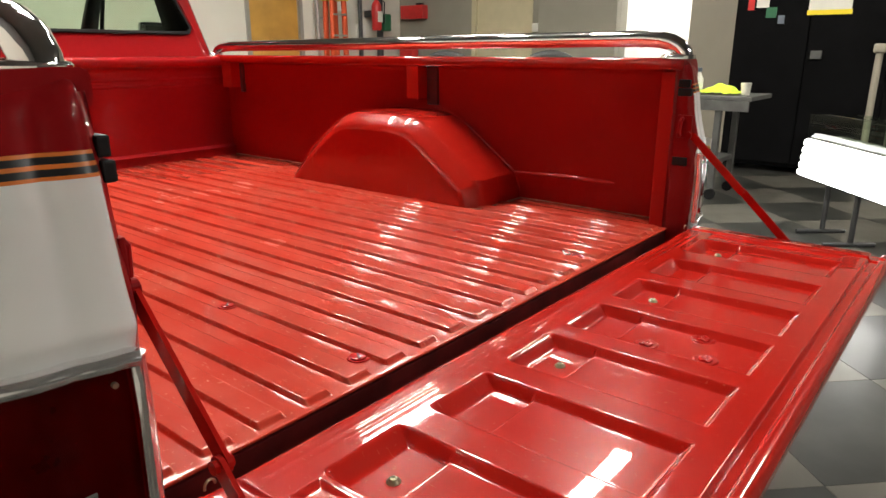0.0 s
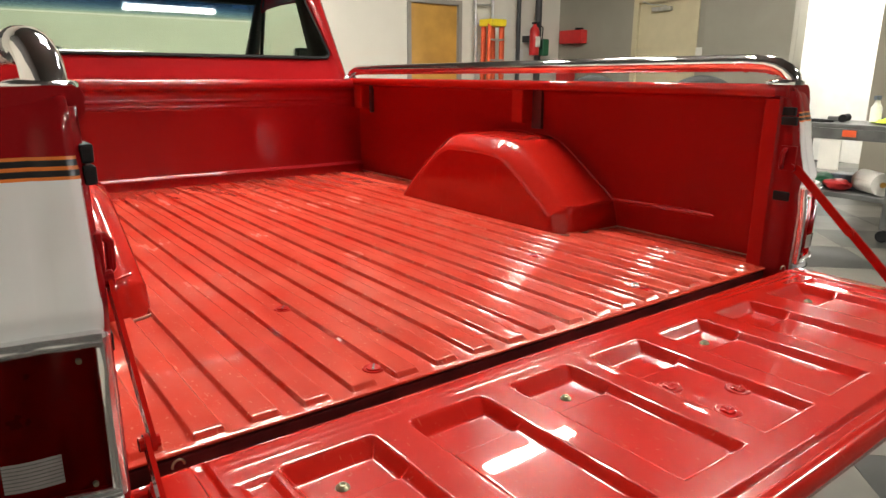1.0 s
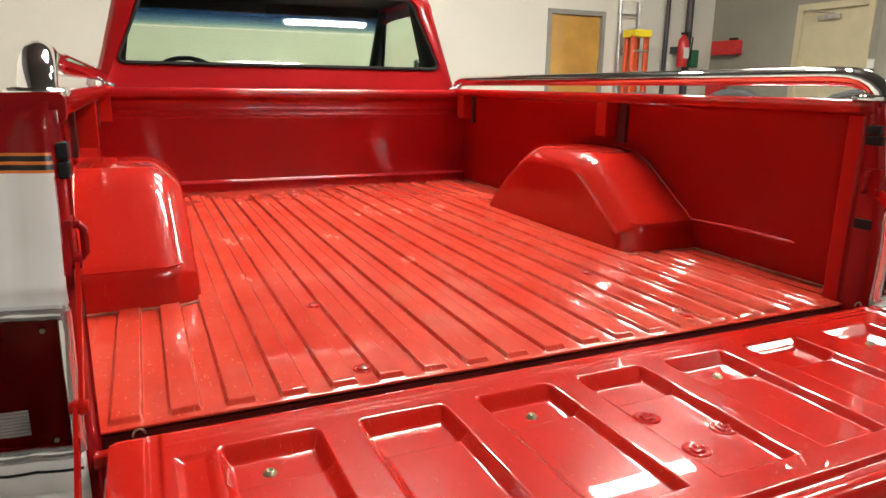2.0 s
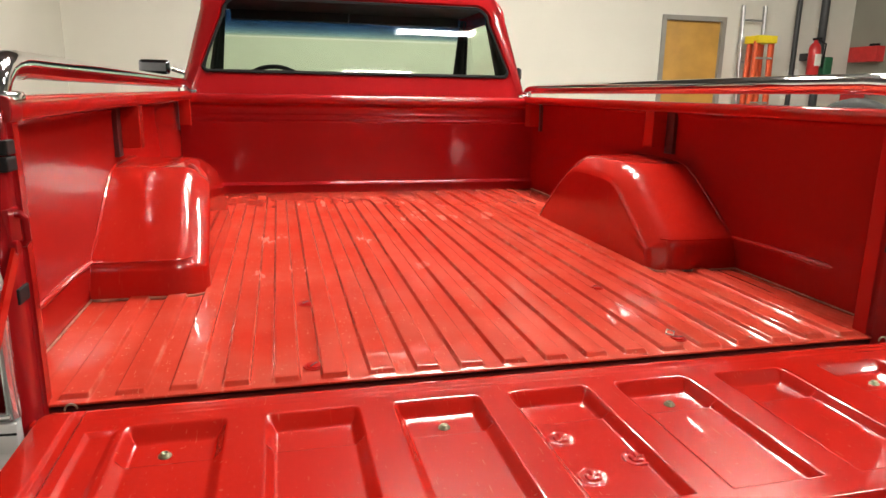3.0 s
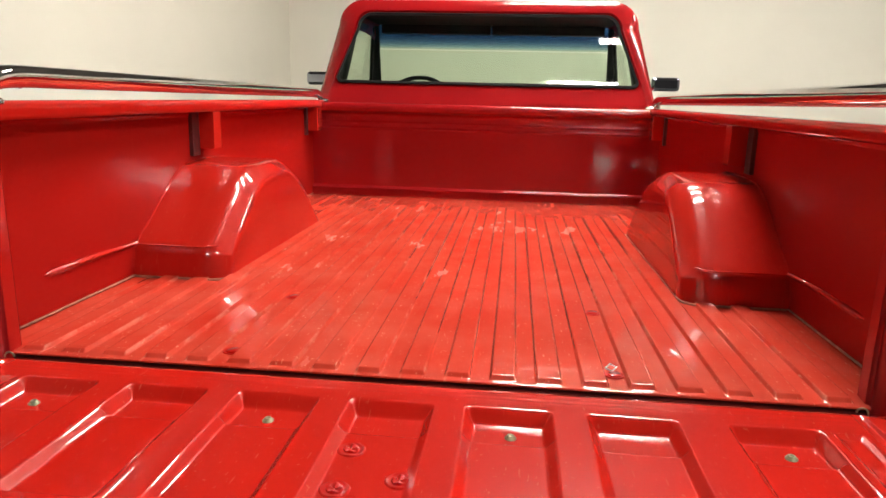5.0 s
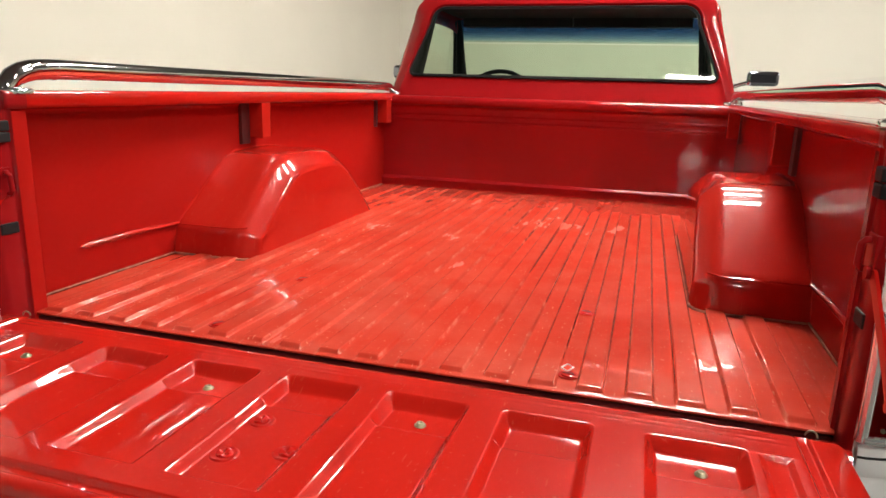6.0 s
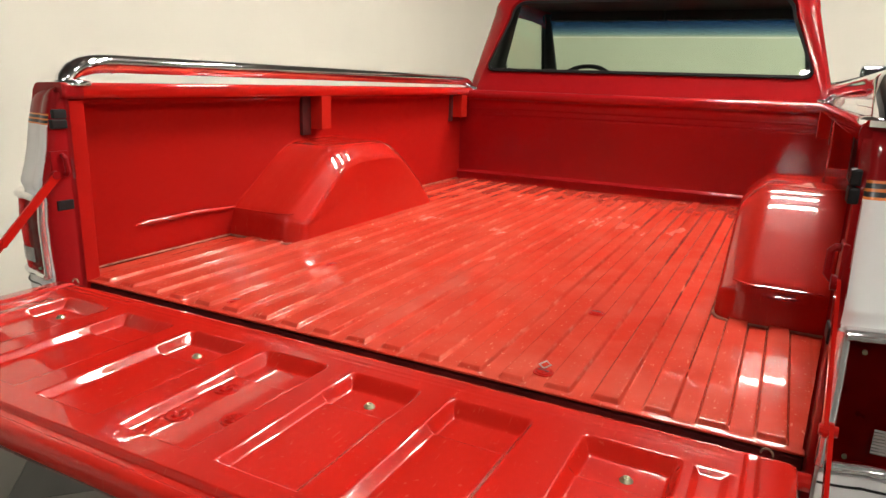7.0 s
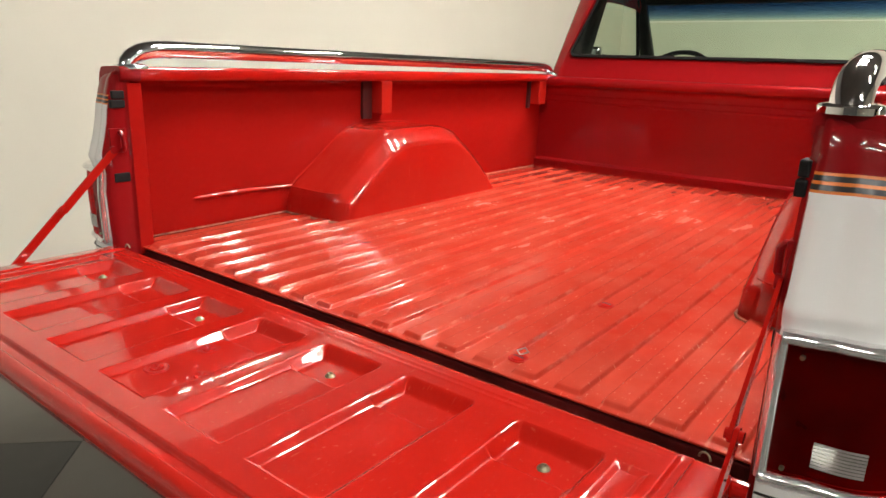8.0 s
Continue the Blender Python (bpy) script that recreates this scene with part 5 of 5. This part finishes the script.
    tagged(part("hung_towel", bm, M_PAPER), "pale towel hung from the cart edge", "towel")


bench_cart()


def work_light():
    """A low stand with a bank of bright tubes under a clear cover."""
    o, d = Vector((4.36, 0.36, 0.36)), Vector((-0.785, -0.62, 0)).normalized()
    nrm = Vector((-d.y, d.x, 0)) * -1.0          # towards the camera's start
    if nrm.x > 0:
        nrm = -nrm
    wl = thing("work_light", (4.0, 0.0, 0), "low rolling bank of lit fluorescent tubes under a clear cover", "work light")
    up = Vector((0, 0, 1))

    def at(along, out, high):
        return o + d * along + nrm * out + up * high
    for i in range(5):
        bm = nb()
        cyl(bm, at(0.06 + 0.045 * i, 0.03 + 0.018 * i, 0.04 + 0.058 * i), at(1.25, 0.03 + 0.018 * i, 0.04 + 0.058 * i), 0.026, seg=16)
        part("tube", bm, M_WORKTUBE, wl, "lit white tube")

    bm = nb()
    sweep(bm, [[at(l, a, h) for a, h in ((0.0, 0.0), (0.09, 0.31), (-0.12, 0.31), (-0.12, 0.0))] for l in (0.24, 1.24)], close=True)
    part("housing", bm, M_ALU, wl, "grey metal housing")
    bm = nb()
    sweep(bm, [[at(l, a, h) for a, h in ((0.10, 0.315), (0.10, 0.46), (-0.22, 0.46), (-0.22, 0.315))] for l in (0.22, 1.24)], close=True)
    part("cover", bm, M_GLASS, wl, "clear plastic cover")
    for along in (0.30, 0.65, 1.1):
        bm = nb()
        tube(bm, [at(along, -0.06, -0.33), at(along, -0.06, 0.01)], 0.018, 10)
        tube(bm, [at(along, -0.22, -0.345), at(along, 0.12, -0.345)], 0.015, 10)
        part("leg", bm, M_DARKPIPE, wl)


work_light()


def wheel_stand(y, label):
    st = thing("wheel_on_stand", (4.2, y, 0), label, "wheel", "wheels on stands")
    zc = 0.885
    road_wheel("wheel", Vector((4.2, y, zc)), 0, 0.36, 0.22, st, axis=(0.82, 0.57, 0))
    bm = nb()
    box(bm, 3.98, 4.42, y - 0.25, y + 0.25, 0.495, 0.53, 0.01)
    for dx in (-0.18, 0.18):
        for dy in (-0.2, 0.2):
            box(bm, 4.2 + dx - 0.02, 4.2 + dx + 0.02, y + dy - 0.02, y + dy + 0.02, 0.0, 0.5, 0.003)
    part("stand", bm, M_DARKPIPE, st, "dark steel stand")


wheel_stand(3.57, "black tyre on a spoked rim set upright on a stand")
wheel_stand(2.41, "black tyre on a spoked rim on a dark stand")

# ---- ceiling lights ----
def ceiling_light(x, y):
    lamp = thing("ceiling_light", (x, y, ZC), "long white fluorescent ceiling light, switched on", "ceiling light", "ceiling lights")
    bm = nb()
    box(bm, x - 0.62, x + 0.62, y - 0.09, y + 0.09, ZC - 0.16, ZC - 0.11, 0.006)
    box(bm, x - 0.4, x - 0.38, y - 0.01, y + 0.01, ZC - 0.11, ZC)
    box(bm, x + 0.38, x + 0.4, y - 0.01, y + 0.01, ZC - 0.11, ZC)
    part("frame", bm, M_WHITEP, lamp)
    bm = nb()
    box(bm, x - 0.60, x + 0.60, y - 0.075, y + 0.075, ZC - 0.185, ZC - 0.162)
    part("diffuser", bm, M_TUBE, lamp, "glowing white diffuser")
    return lamp


LIGHTS = [(1.93, -3.92), (1.3, -5.75), (4.7, -1.4), (4.0, 1.6), (0.75, 2.5), (0.75, 3.65), (3.65, 3.65), (0.7, 1.75)]
one = ceiling_light(0, 0)
for i, (lx, ly) in enumerate(LIGHTS):
    m = Matrix.Translation((lx, ly, ZC))
    if i == 0:
        one.location = (lx, ly, ZC)
    else:
        copy_thing(one, m)
# unseen glowing panel added to brighten the passage walls
bm = nb()
box(bm, X1 + 0.9, X1 + 1.5, 2.3, 3.6, 3.15, 3.19)
tagged(part("passage_fill", bm, M_PASSAGE), "unseen glowing panel added to brighten the passage", "ceiling light")

# ---- floor tiles ----
TILE, U0, V0 = 0.61, 0.33, 1.02
R2 = math.sqrt(0.5)


def tile_mesh(mat):
    bm = nb()
    h = TILE / 2 - 0.0012
    box(bm, -h, h, -h, h, -0.0079, 0.0)
    bmesh.ops.rotate(bm, verts=bm.verts, matrix=Matrix.Rotation(radians(45), 3, "Z"))
    me = bpy.data.meshes.new("tile")
    bm.to_mesh(me)
    bm.free()
    me.materials.append(mat)
    return me


TM = [tile_mesh(M_DARKTILE), tile_mesh(M_LIGHTTILE)]
rest = [[], []]
for ku in range(-30, 30):
    for kv in range(-30, 30):
        u, v = U0 + (ku + 0.5) * TILE, V0 + (kv + 0.5) * TILE
        x, y = (u + v) * R2, (u - v) * R2
        if not (X0 - 0.42 < x < X1 + 2.3 and Y0 - 0.42 < y < Y1 + 0.42):
            continue
        c = (ku + kv) % 2
        inside = X0 + 0.44 < x < X1 - 0.44 and -3.4 < y < 5.2
        if inside:
            ob = new("floor_tile", TM[c])
            ob.location = (x, y, 0)
            ob.parent = floor
        else:
            rest[c].append((x, y))
for c in (0, 1):
    bm = nb()
    h = TILE / 2 - 0.0012
    for x, y in rest[c]:
        vs = [bm.verts.new((min(max(x + (a - b) * R2 * h * -1 if False else x + (a + b) * R2 * h, X0), X1 + 2.3), min(max(y + (a - b) * R2 * h, Y0), Y1), 0.0)) for a, b in ((-1, -1), (1, -1), (1, 1), (-1, 1))]
        bm.faces.new(vs)
    part("far_tiles", bm, (M_DARKTILE, M_LIGHTTILE)[c], floor, kind="stuff")
